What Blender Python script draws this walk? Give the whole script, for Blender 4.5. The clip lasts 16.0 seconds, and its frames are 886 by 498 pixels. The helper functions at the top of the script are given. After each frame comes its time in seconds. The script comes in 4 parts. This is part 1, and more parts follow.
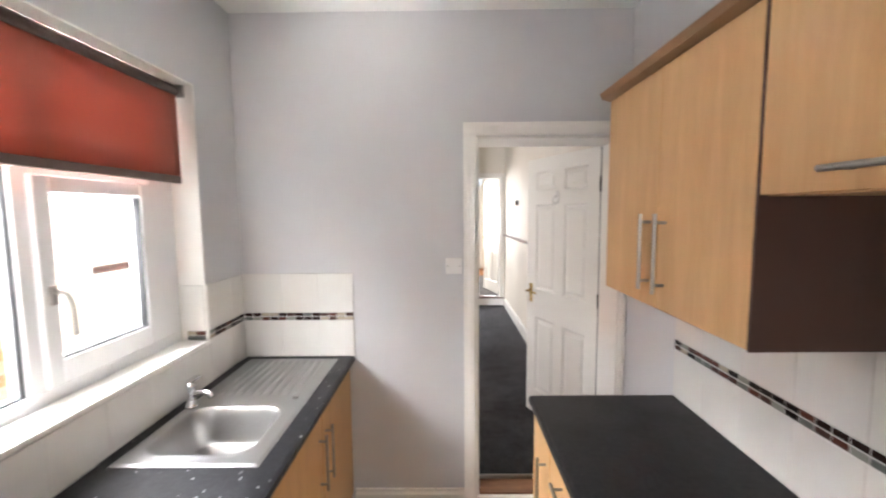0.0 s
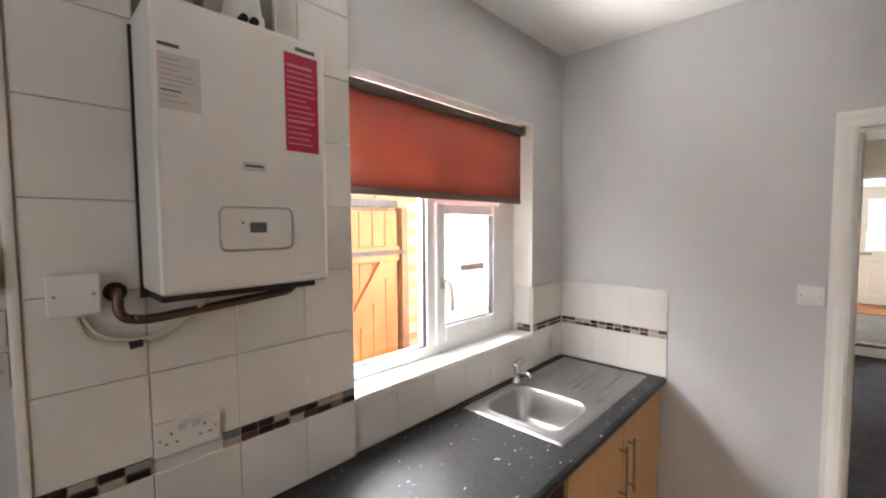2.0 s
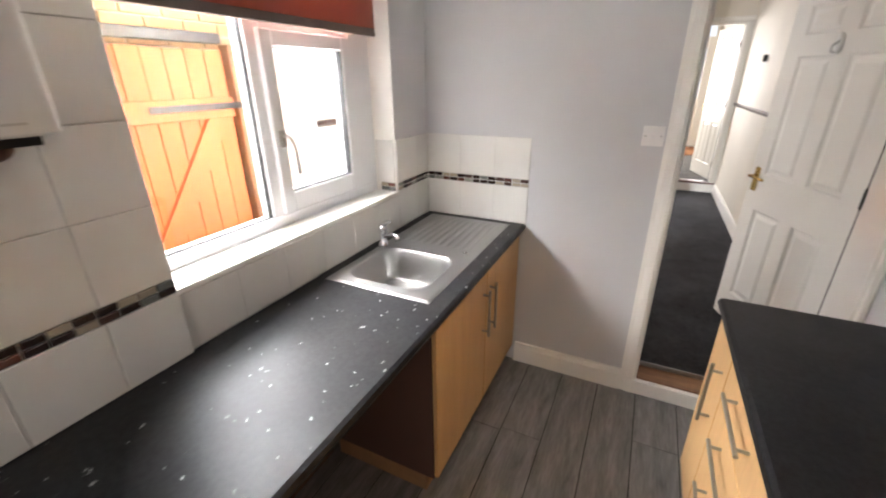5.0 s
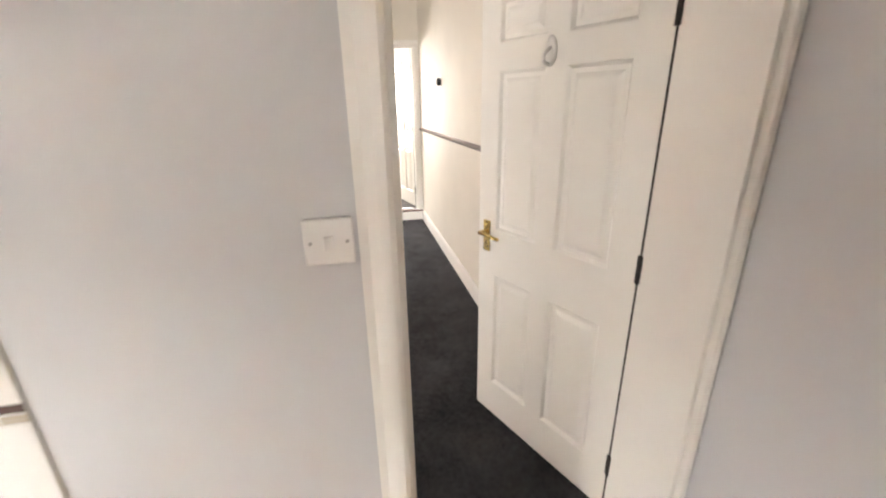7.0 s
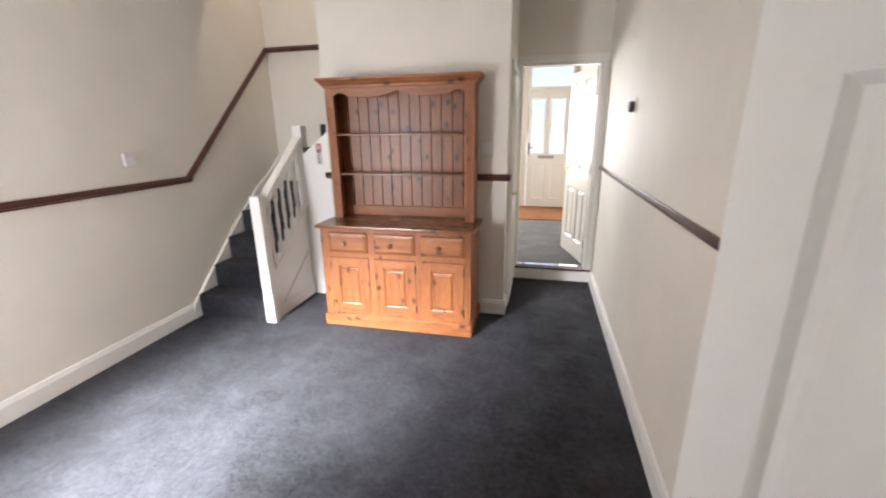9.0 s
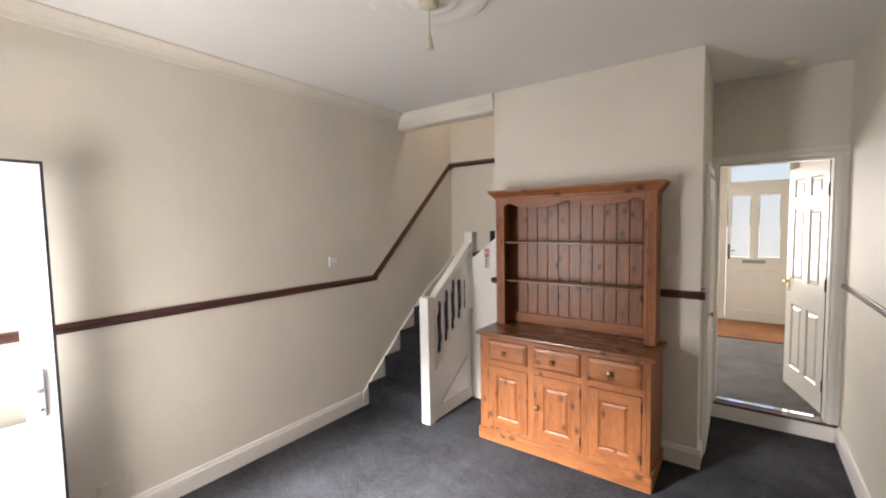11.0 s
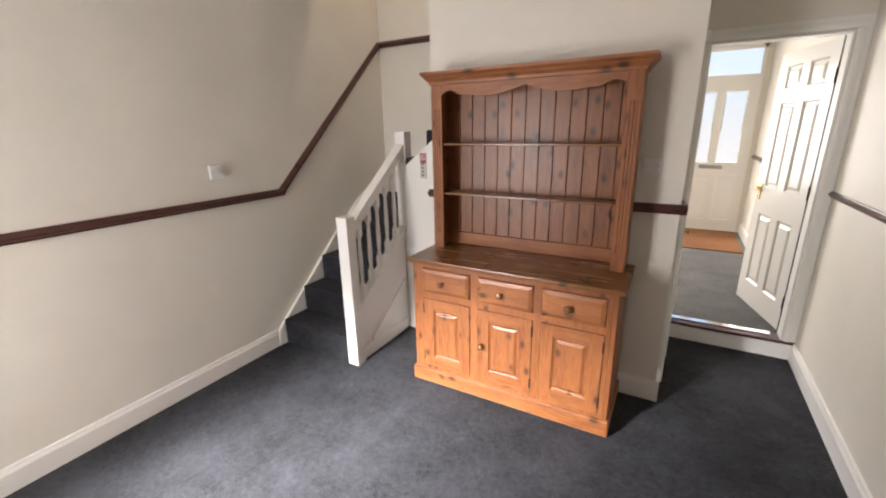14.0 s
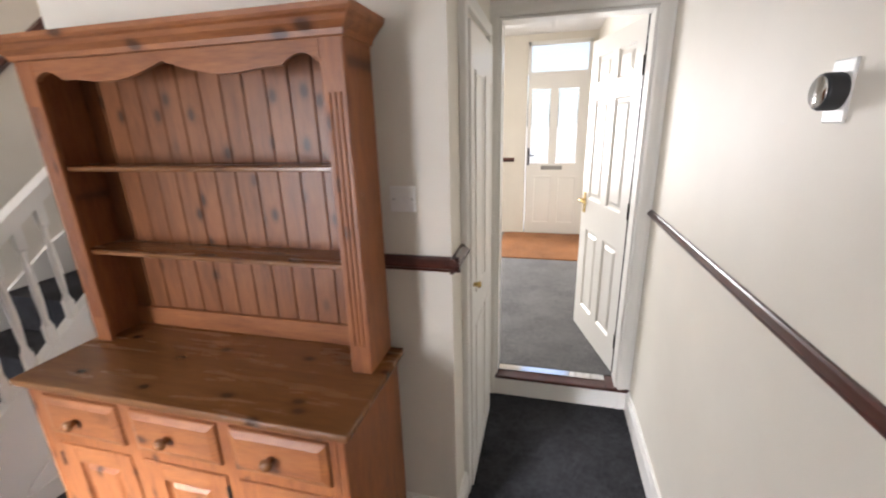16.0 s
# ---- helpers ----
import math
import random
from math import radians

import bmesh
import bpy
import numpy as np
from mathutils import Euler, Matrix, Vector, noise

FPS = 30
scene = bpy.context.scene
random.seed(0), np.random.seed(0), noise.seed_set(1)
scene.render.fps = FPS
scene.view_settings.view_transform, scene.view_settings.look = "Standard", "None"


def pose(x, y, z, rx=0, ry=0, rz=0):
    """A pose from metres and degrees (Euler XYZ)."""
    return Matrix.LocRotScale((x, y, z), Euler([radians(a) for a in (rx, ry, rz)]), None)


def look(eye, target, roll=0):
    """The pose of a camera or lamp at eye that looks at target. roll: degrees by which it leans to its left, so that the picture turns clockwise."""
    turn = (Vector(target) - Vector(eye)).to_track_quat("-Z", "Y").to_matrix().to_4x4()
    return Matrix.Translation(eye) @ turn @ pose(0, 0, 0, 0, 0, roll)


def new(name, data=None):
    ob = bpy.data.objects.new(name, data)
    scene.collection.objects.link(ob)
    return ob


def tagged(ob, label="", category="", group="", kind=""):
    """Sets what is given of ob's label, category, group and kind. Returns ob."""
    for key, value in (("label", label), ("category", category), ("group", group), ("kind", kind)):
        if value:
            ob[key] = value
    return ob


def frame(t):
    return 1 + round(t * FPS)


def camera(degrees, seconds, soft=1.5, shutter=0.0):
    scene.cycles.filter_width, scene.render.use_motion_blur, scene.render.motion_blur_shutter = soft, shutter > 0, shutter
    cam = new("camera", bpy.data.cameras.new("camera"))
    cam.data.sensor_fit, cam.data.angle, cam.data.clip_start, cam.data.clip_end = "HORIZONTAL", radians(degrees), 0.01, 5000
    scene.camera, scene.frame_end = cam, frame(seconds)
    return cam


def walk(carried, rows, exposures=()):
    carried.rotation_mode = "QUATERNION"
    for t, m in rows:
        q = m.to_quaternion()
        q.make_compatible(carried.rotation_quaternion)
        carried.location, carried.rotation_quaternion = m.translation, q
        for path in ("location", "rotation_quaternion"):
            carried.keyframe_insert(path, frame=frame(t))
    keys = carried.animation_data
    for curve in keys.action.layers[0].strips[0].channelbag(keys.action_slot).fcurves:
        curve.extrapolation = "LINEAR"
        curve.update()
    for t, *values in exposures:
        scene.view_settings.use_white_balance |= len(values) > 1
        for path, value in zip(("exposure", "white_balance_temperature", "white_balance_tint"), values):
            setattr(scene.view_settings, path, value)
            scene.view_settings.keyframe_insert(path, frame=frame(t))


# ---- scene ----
cam = camera(94.4, 16.0, soft=2.0, shutter=0.3)
PATH = [
    (0, (0.556, 0.248, 1.674), (0.536, 2.24, 1.494), -0.5),
    (0.5, (0.563, 0.194, 1.683), (0.028, 2.112, 1.503), -0.3),
    (1, (0.587, 0.147, 1.671), (-0.377, 1.89, 1.494), -0.3),
    (1.5, (0.623, 0.119, 1.684), (-0.605, 1.689, 1.519), -0.3),
    (2, (0.645, 0.11, 1.694), (-0.727, 1.56, 1.579), -0.4),
    (2.5, (0.648, 0.108, 1.703), (-0.771, 1.515, 1.625), -0.4),
    (3, (0.645, 0.103, 1.701), (-0.774, 1.489, 1.45), -0.5),
    (3.2, (0.654, 0.105, 1.712), (-0.758, 1.472, 1.341), -0.4),
    (5.3, (0.526, 0.457, 1.631), (-0.071, 2.193, 0.838), -0.8),
    (5.5, (0.487, 0.577, 1.646), (0.06, 2.362, 0.851), -1.0),
    (6, (0.467, 0.888, 1.64), (0.439, 2.726, 0.852), -1.0),
    (6.5, (0.572, 1.282, 1.649), (0.819, 3.12, 0.899), -0.9),
    (7, (0.648, 1.697, 1.621), (1.035, 3.537, 0.94), -1.0),
    (7.5, (0.753, 2.099, 1.628), (1.152, 3.958, 1.007), -0.4),
    (8, (0.884, 2.422, 1.646), (1.166, 4.312, 1.058), -0.6),
    (8.5, (0.939, 2.639, 1.664), (0.877, 4.551, 1.08), -0.9),
    (9, (0.934, 2.797, 1.677), (0.498, 4.664, 1.107), -0.8),
    (9.5, (0.935, 2.895, 1.728), (0.12, 4.64, 1.187), -0.9),
    (10, (0.912, 2.922, 1.783), (-0.131, 4.576, 1.364), -1.0),
    (10.2, (0.915, 2.942, 1.788), (-0.195, 4.579, 1.488), -1.1),
    (12.3, (0.848, 2.937, 1.801), (-0.359, 4.53, 1.725), -0.8),
    (12.5, (0.83, 2.952, 1.779), (-0.369, 4.543, 1.599), -1.0),
    (13, (0.798, 3.075, 1.746), (-0.354, 4.66, 1.345), -1.1),
    (13.5, (0.72, 3.34, 1.725), (-0.335, 4.958, 1.206), -1.1),
    (14, (0.647, 3.605, 1.726), (-0.301, 5.273, 1.16), -1.1),
    (14.5, (0.557, 3.889, 1.722), (-0.292, 5.606, 1.147), -1.3),
    (15, (0.568, 4.134, 1.738), (-0.152, 5.909, 1.165), -1.3),
    (15.5, (0.766, 4.446, 1.741), (0.192, 6.273, 1.164), -1.3),
    (16, (0.99, 4.801, 1.75), (0.515, 6.652, 1.16), -1.6),
]
EXPOSURES = [(t, stops, kelvin, 14) for t, stops, kelvin in (
    (0.0, 3.35, 6450), (0.5, 3.05, 6600), (1.0, 2.85, 6650), (2.5, 3.05, 6550), (5.5, 3.1, 6650), (6.5, 3.35, 7000), (7.0, 3.45, 7000), (7.5, 2.95, 6450),
    (8.5, 3.05, 6150), (9.0, 2.9, 6350), (10.0, 2.55, 6700), (12.5, 2.45, 6750), (15.0, 2.9, 6450), (16.0, 3.0, 6250))]
walk(cam, [(t, look(eye, target, roll)) for t, eye, target, roll in PATH], EXPOSURES)

# ---- light ----
world = bpy.data.worlds.new("sky")
scene.world = world
world.use_nodes = True
wn = world.node_tree.nodes
sky = wn.new("ShaderNodeTexSky")
sky.sky_type, sky.sun_disc = "NISHITA", False
sky.sun_elevation, sky.sun_rotation = radians(50), radians(250)
sky.air_density, sky.dust_density = 1.0, 4.0
world.node_tree.links.new(sky.outputs[0], wn["Background"].inputs[0])
wn["Background"].inputs[1].default_value = 0.07


def lamp(name, kind, m, power, **kw):
    data = bpy.data.lights.new(name, kind)
    data.energy = power
    data.color = kw.get("color", (1, 1, 1))
    if kind == "AREA":
        data.shape, data.size, data.size_y = "RECTANGLE", kw["w"], kw["h"]
        data.spread = radians(kw.get("spread", 170))
    if kind == "SUN":
        data.angle = radians(kw["angle"])
    ob = new(name, data)
    ob.matrix_world = m
    return ob


lamp("sun", "SUN", look((0, 0, 10), (2.2, -6.0, 0)), 0.5, angle=15, color=(1, 0.95, 0.88))
lamp("rear_door_daylight", "AREA", look((-1.33, 2.67, 1.25), (-0.8, 4.2, 1.4)), 8.2, w=0.55, h=1.5, spread=170, color=(0.97, 0.98, 1))
lamp("rear_door_high_sky", "AREA", look((-1.2, 2.25, 2.0), (-0.35, 4.15, 0.1)), 34, w=0.55, h=0.45, spread=54, color=(0.93, 0.96, 1))
lamp("front_window_daylight", "AREA", look((-0.75, 10.36, 1.6), (-0.2, 7.4, 0.5)), 18, w=1.3, h=1.5, color=(1, 0.98, 0.95))
lamp("kitchen_window_daylight", "AREA", look((-1.5, 1.45, 2.5), (0.6, 1.75, 1.2)), 21, w=1.7, h=1.0, spread=145, color=(0.95, 0.98, 1))
lamp("yard_ground_daylight", "AREA", look((-1.35, 1.45, 0.3), (0.1, 1.55, 2.7)), 11, w=1.5, h=0.6, spread=70, color=(1, 0.98, 0.95))
lamp("kitchen_rear_daylight", "AREA", look((0.5, -1.36, 1.5), (0.9, 1.6, 1.3)), 1.5, w=0.8, h=1.2, color=(1, 0.97, 0.93))
# Unseen warm fill added at the stairwell top to lift the dim stair wall.
lamp("stairwell_warm_fill", "AREA", look((-0.6, 6.6, 3.88), (-1.2, 6.6, 1.5)), 1.6, w=0.3, h=0.3, color=(1, 0.78, 0.55))

# ---- materials ----


class Nodes:
    """A material with a Principled shader and short ways to wire it."""

    def __init__(self, name):
        self.m = bpy.data.materials.new(name)
        self.m.use_nodes = True
        self.t = self.m.node_tree
        self.b = self.t.nodes["Principled BSDF"]

    def add(self, kind, **kw):
        n = self.t.nodes.new("ShaderNode" + kind)
        for k, v in kw.items():
            n.inputs[k].default_value = v
        return n

    def link(self, a, b):
        self.t.links.new(a, b)

    def coords(self, scale=(1, 1, 1), shuffle=False):
        tc, mp = self.add("TexCoord"), self.add("Mapping")
        self.link(tc.outputs["Object"], mp.inputs["Vector"])
        mp.inputs["Scale"].default_value = scale
        if shuffle:
            oi, mu = self.add("ObjectInfo"), self.add("Math")
            mu.operation = "MULTIPLY"
            mu.inputs[1].default_value = 37.0
            self.link(oi.outputs["Random"], mu.inputs[0])
            self.link(mu.outputs[0], mp.inputs["Location"])
        return mp.outputs[0]

    def noise(self, vec, scale, detail=4, rough=0.55, distort=0.0):
        n = self.add("TexNoise", Scale=scale, Detail=detail, Roughness=rough, Distortion=distort)
        self.link(vec, n.inputs["Vector"])
        return n.outputs["Fac"]

    def ramp(self, fac, stops):
        r = self.add("ValToRGB")
        el = r.color_ramp.elements
        while len(el) < len(stops):
            el.new(0.5)
        for e, (p, c) in zip(el, stops):
            e.position, e.color = p, (*c, 1) if len(c) == 3 else c
        self.link(fac, r.inputs[0])
        return r.outputs[0]

    def mix(self, fac, a, b, mode="MIX"):
        n = self.t.nodes.new("ShaderNodeMix")
        n.data_type, n.blend_type = "RGBA", mode
        for sock, v in ((n.inputs[0], fac), (n.inputs[6], a), (n.inputs[7], b)):
            if isinstance(v, (int, float)):
                sock.default_value = v
            elif isinstance(v, tuple):
                sock.default_value = (*v, 1)
            else:
                self.link(v, sock)
        return n.outputs[2]

    def bump(self, fac, strength=0.2, dist=0.002):
        n = self.add("Bump", Strength=strength, Distance=dist)
        self.link(fac, n.inputs["Height"])
        self.link(n.outputs[0], self.b.inputs["Normal"])

    def done(self, color=None, rough=0.5, metal=0.0, spec=0.5):
        if isinstance(color, tuple):
            self.b.inputs["Base Color"].default_value = (*color, 1)
        elif color is not None:
            self.link(color, self.b.inputs["Base Color"])
        if isinstance(rough, (int, float)):
            self.b.inputs["Roughness"].default_value = rough
        else:
            self.link(rough, self.b.inputs["Roughness"])
        self.b.inputs["Metallic"].default_value = metal
        self.b.inputs["Specular IOR Level"].default_value = spec
        return self.m


def scaled(c, k):
    return tuple(min(1, v * k) for v in c)


def paint(name, c, rough=0.6, wear=0.05, bump=0.12, size=1.3):
    n = Nodes(name)
    v = n.coords()
    big = n.noise(v, size, 5)
    fine = n.noise(v, 160, 3)
    col = n.ramp(big, [(0.3, scaled(c, 1 - wear)), (0.7, scaled(c, 1 + wear * 0.5))])
    n.bump(n.mix(0.35, n.noise(v, 9, 4), fine), bump, 0.004)
    return n.done(col, rough)


def wood(name, dark, light, scale, rough=0.4, knots=None, streak=1.0, shuffle=False, gloss_bump=0.06, turn=90, knot_scale=(1, 1, 0.6)):
    """Grain along the axis whose scale is small."""
    n = Nodes(name)
    v = n.coords(scale, shuffle)
    a = n.noise(v, 3.0, 6, 0.6, 0.4)
    b = n.noise(v, 16.0, 5, 0.65)
    col = n.ramp(n.mix(0.45 * streak, a, b), [(0.32, dark), (0.66, light)])
    if knots:
        vo = n.add("TexVoronoi", Scale=knots)
        vo.voronoi_dimensions = "2D"
        wob = n.add("Mapping")
        wob.inputs["Rotation"].default_value = (radians(turn), 0, 0)
        wob.inputs["Scale"].default_value = (1.0, 1.0, 1.0)
        n.link(n.coords(knot_scale, shuffle), wob.inputs["Vector"])
        n.link(wob.outputs[0], vo.inputs["Vector"])
        k = n.ramp(vo.outputs["Distance"], [(0.0, (1, 1, 1)), (0.07, (0.9, 0.9, 0.9)), (0.12, (0.3, 0.3, 0.3)), (0.2, (0, 0, 0))])
        gate = n.ramp(vo.outputs["Color"], [(0.36, (0, 0, 0)), (0.44, (1, 1, 1))])
        col = n.mix(n.mix(1.0, k, gate, "MULTIPLY"), col, scaled(dark, 0.4))
    n.bump(b, gloss_bump, 0.002)
    return n.done(col, n.ramp(a, [(0, (rough - 0.06,) * 3), (1, (rough + 0.1,) * 3)]))


def metal(name, c, rough, brushed=(1, 1, 1)):
    n = Nodes(name)
    f = n.noise(n.coords(brushed), 60, 4)
    return n.done(n.ramp(f, [(0.3, scaled(c, 0.9)), (0.7, c)]), n.ramp(f, [(0.2, (rough * 0.8,) * 3), (0.8, (rough * 1.3,) * 3)]), 1.0)


def plastic(name, c, rough=0.3):
    n = Nodes(name)
    f = n.noise(n.coords(), 5, 4)
    return n.done(n.ramp(f, [(0.3, scaled(c, 0.97)), (0.7, c)]), rough)


GREY = paint("grey_emulsion", (0.57, 0.57, 0.58), 0.42, 0.03, 0.22)
CREAM = paint("cream_emulsion", (0.74, 0.695, 0.61), 0.55, 0.08, 0.18)
CEIL = paint("ceiling_emulsion", (0.80, 0.785, 0.76), 0.7, 0.03, 0.1)
GLOSS = paint("white_gloss_paint", (0.82, 0.80, 0.755), 0.28, 0.03, 0.06)
BROWNWOOD = wood("mahogany_stain", (0.04, 0.011, 0.008), (0.085, 0.024, 0.016), (3, 0.6, 3), 0.28)
BEECH = wood("beech_laminate", (0.55, 0.32, 0.135), (0.66, 0.41, 0.19), (6, 6, 0.7), 0.38, streak=0.6, shuffle=True)
BEECHDARK = wood("beech_edge", (0.27, 0.15, 0.07), (0.36, 0.2, 0.1), (6, 0.7, 6), 0.4)
PINE = wood("waxed_pine_upright", (0.15, 0.046, 0.015), (0.37, 0.132, 0.042), (7, 7, 0.9), 0.42, 8.0, shuffle=True)
PINEX = wood("waxed_pine_long", (0.16, 0.05, 0.016), (0.38, 0.14, 0.045), (0.9, 7, 7), 0.42, 7.0, shuffle=True, knot_scale=(0.6, 1, 1))
PINEBACK = wood("waxed_pine_board", (0.13, 0.043, 0.015), (0.30, 0.113, 0.04), (7, 7, 0.8), 0.36, 8.0, shuffle=True)
PINETOP = wood("waxed_pine_top", (0.14, 0.056, 0.02), (0.25, 0.107, 0.037), (0.8, 7, 7), 0.24, 8.0, turn=0, knot_scale=(0.6, 1, 1))
THRESH = wood("bare_threshold_board", (0.12, 0.05, 0.022), (0.30, 0.15, 0.07), (1, 8, 8), 0.5)
GATEWOOD = wood("orange_fence_stain", (0.36, 0.085, 0.025), (0.52, 0.155, 0.052), (7, 7, 0.8), 0.6, shuffle=True)
PLANK = wood("grey_vinyl_plank", (0.10, 0.095, 0.092), (0.27, 0.26, 0.25), (7, 0.55, 1), 0.38, streak=0.8, shuffle=True)
STEEL = metal("stainless_steel", (0.38, 0.377, 0.37), 0.38, (1, 12, 1))
NICKEL = metal("brushed_nickel", (0.42, 0.41, 0.39), 0.32, (8, 8, 1))
CHROME = metal("chrome", (0.8, 0.8, 0.81), 0.08)
BRASS = metal("aged_brass", (0.55, 0.40, 0.16), 0.25)
COPPER = metal("old_copper_pipe", (0.20, 0.13, 0.10), 0.5)
UPVC = plastic("white_upvc", (0.83, 0.84, 0.85), 0.25)
WHITEP = plastic("white_plastic", (0.78, 0.765, 0.74), 0.3)
BOILERW = plastic("white_enamel", (0.72, 0.71, 0.69), 0.28)
YELLOWED = plastic("yellowed_plastic", (0.62, 0.57, 0.42), 0.4)
BLACKP = plastic("black_rubber", (0.025, 0.027, 0.03), 0.45)
RED = plastic("red_print", (0.42, 0.012, 0.05), 0.4)
PALEP = plastic("label_paper", (0.55, 0.53, 0.50), 0.5)
INK = plastic("dark_print", (0.08, 0.08, 0.085), 0.5)
PALEINK = plastic("pink_print", (0.62, 0.2, 0.24), 0.5)
# Near-black for dark fittings and joints; also paints shade into gaps.
DARK_AND_SHADE = plastic("dark_fitting_and_gap_shade", (0.03, 0.025, 0.022), 0.9)
ROOFP = paint("bare_plaster", (0.30, 0.27, 0.24), 0.9, 0.3, 0.8, 6)
BLINDBAR = plastic("brown_blind_bar", (0.12, 0.085, 0.07), 0.5)
# Brown board colour, darkened to carry the shade on unit sides and in the void.
SHADEWOOD = plastic("shaded_brown_board", (0.10, 0.05, 0.035), 0.6)


def tile_mat():
    n = Nodes("glazed_tile")
    v = n.coords((1, 1, 1), True)
    col = n.ramp(n.noise(v, 4, 4), [(0.3, (0.70, 0.685, 0.65)), (0.7, (0.76, 0.745, 0.71))])
    n.bump(n.noise(v, 14, 2), 0.12, 0.003)
    return n.done(col, 0.12)


def mosaic_mat():
    n = Nodes("glass_mosaic")
    oi = n.add("ObjectInfo")
    r = n.ramp(oi.outputs["Random"], [(0.0, (0.03, 0.018, 0.015)), (0.3, (0.085, 0.05, 0.04)), (0.46, (0.16, 0.17, 0.16)),
                                      (0.62, (0.28, 0.29, 0.25)), (0.74, (0.12, 0.05, 0.035)), (0.86, (0.42, 0.36, 0.28))])
    r.node.color_ramp.interpolation = "CONSTANT"
    return n.done(r, 0.1)


def worktop_mat(name, flecks):
    n = Nodes(name)
    v = n.coords()
    vo = n.add("TexVoronoi", Scale=40.0)
    wob = n.add("TexNoise", Scale=60.0, Detail=2.0)
    n.link(v, wob.inputs["Vector"])
    n.link(n.mix(0.02, n.coords((1.0, 0.62, 1)), wob.outputs["Color"], "ADD"), vo.inputs["Vector"])
    spot = n.ramp(vo.outputs["Distance"], [(0.0, (1, 1, 1)), (0.1, (0.8, 0.8, 0.8)), (0.17, (0, 0, 0))])
    pick = n.ramp(vo.outputs["Color"], [(flecks, (0, 0, 0)), (flecks + 0.12, (1, 1, 1))])
    base = n.ramp(n.noise(v, 70, 5), [(0.3, (0.005, 0.005, 0.006)), (0.7, (0.016, 0.016, 0.018))])
    col = n.mix(n.mix(1.0, spot, pick, "MULTIPLY"), base, (0.42, 0.42, 0.42))
    n.bump(n.noise(v, 220, 3), 0.25, 0.0015)
    return n.done(col, n.ramp(n.noise(v, 5, 5), [(0.2, (0.3,) * 3), (0.8, (0.52,) * 3)]), spec=0.3)


def carpet_mat(name, lo, hi):
    n = Nodes(name)
    v = n.coords()
    nap = n.mix(0.4, n.noise(v, 38, 6, 0.85), n.noise(v, 260, 3, 0.8))
    f = n.mix(0.3, nap, n.noise(v, 3.5, 5))
    n.bump(nap, 1.0, 0.012)
    n.b.inputs["Sheen Weight"].default_value = 0.06
    return n.done(n.ramp(f, [(0.42, lo), (0.6, hi)]), 0.9, spec=0.2)


def brick_mat():
    n = Nodes("yellow_stock_brick")
    v = n.coords((1, 1, 1), True)
    oi = n.add("ObjectInfo")
    base = n.ramp(oi.outputs["Random"], [(0, (0.42, 0.27, 0.13)), (0.5, (0.5, 0.36, 0.19)), (1, (0.36, 0.21, 0.11))])
    col = n.mix(n.noise(v, 40, 5), base, n.mix(0.5, base, (0.2, 0.14, 0.09)))
    n.bump(n.noise(v, 90, 4), 0.6, 0.004)
    return n.done(col, 0.85)


def fabric_mat():
    n = Nodes("terracotta_blind_fabric")
    v = n.coords()
    col = n.ramp(n.noise(v, 900, 2), [(0.3, (0.36, 0.105, 0.07)), (0.7, (0.42, 0.13, 0.085))])
    mixer, trans = n.add("MixShader", Fac=0.22), n.add("BsdfTranslucent")
    n.link(col, trans.inputs[0])
    n.link(n.b.outputs[0], mixer.inputs[1])
    n.link(trans.outputs[0], mixer.inputs[2])
    n.link(mixer.outputs[0], n.t.nodes["Material Output"].inputs[0])
    return n.done(col, 0.8)


def glass_mat(name, rough=0.0, tint=(0.96, 0.98, 0.97)):
    n = Nodes(name)
    n.b.inputs["Transmission Weight"].default_value = 1.0
    n.b.inputs["IOR"].default_value = 1.45
    return n.done(tint, rough)


TILE, MOSAIC, BRICK, BLIND = tile_mat(), mosaic_mat(), brick_mat(), fabric_mat()
FLECKED, BLACKTOP = worktop_mat("flecked_worktop", 0.5), worktop_mat("black_worktop", 0.93)
CARPET = carpet_mat("charcoal_carpet", (0.005, 0.005, 0.0065), (0.052, 0.052, 0.06))
HALLCARPET = carpet_mat("grey_carpet", (0.10, 0.098, 0.095), (0.2, 0.195, 0.19))
COIR = carpet_mat("coir_matting", (0.16, 0.06, 0.018), (0.30, 0.125, 0.04))
CONCRETE = paint("yard_concrete", (0.38, 0.36, 0.33), 0.85, 0.2, 0.6, 3)
MORTAR = paint("mortar", (0.42, 0.38, 0.31), 0.9, 0.15, 0.6, 6)
GROUT = paint("grout", (0.66, 0.64, 0.60), 0.8, 0.1, 0.2, 8)
GLASS, FROST = glass_mat("clear_glass"), glass_mat("frosted_glass", 0.45)

# ---- mesh helpers ----


def finish(name, verts, faces, mat):
    me = bpy.data.meshes.new(name)
    me.from_pydata([tuple(v) for v in verts], [], faces)
    me.materials.append(mat)
    return me


def part(name, bm, mat, parent=None, label="", at=None):
    """Link a bmesh as one mesh object, under parent when given."""
    bmesh.ops.recalc_face_normals(bm, faces=bm.faces[:])
    me = bpy.data.meshes.new(name)
    bm.to_mesh(me)
    bm.free()
    me.materials.append(mat)
    ob = new(name, me)
    if parent is not None:
        ob.parent = parent
    if at is not None:
        ob.matrix_basis = at
    return tagged(ob, label)


def thing(name, m, label, category, group="", kind=""):
    ob = new(name)
    ob.empty_display_size = 0.05
    ob.matrix_basis = m
    return tagged(ob, label, category, group, kind)


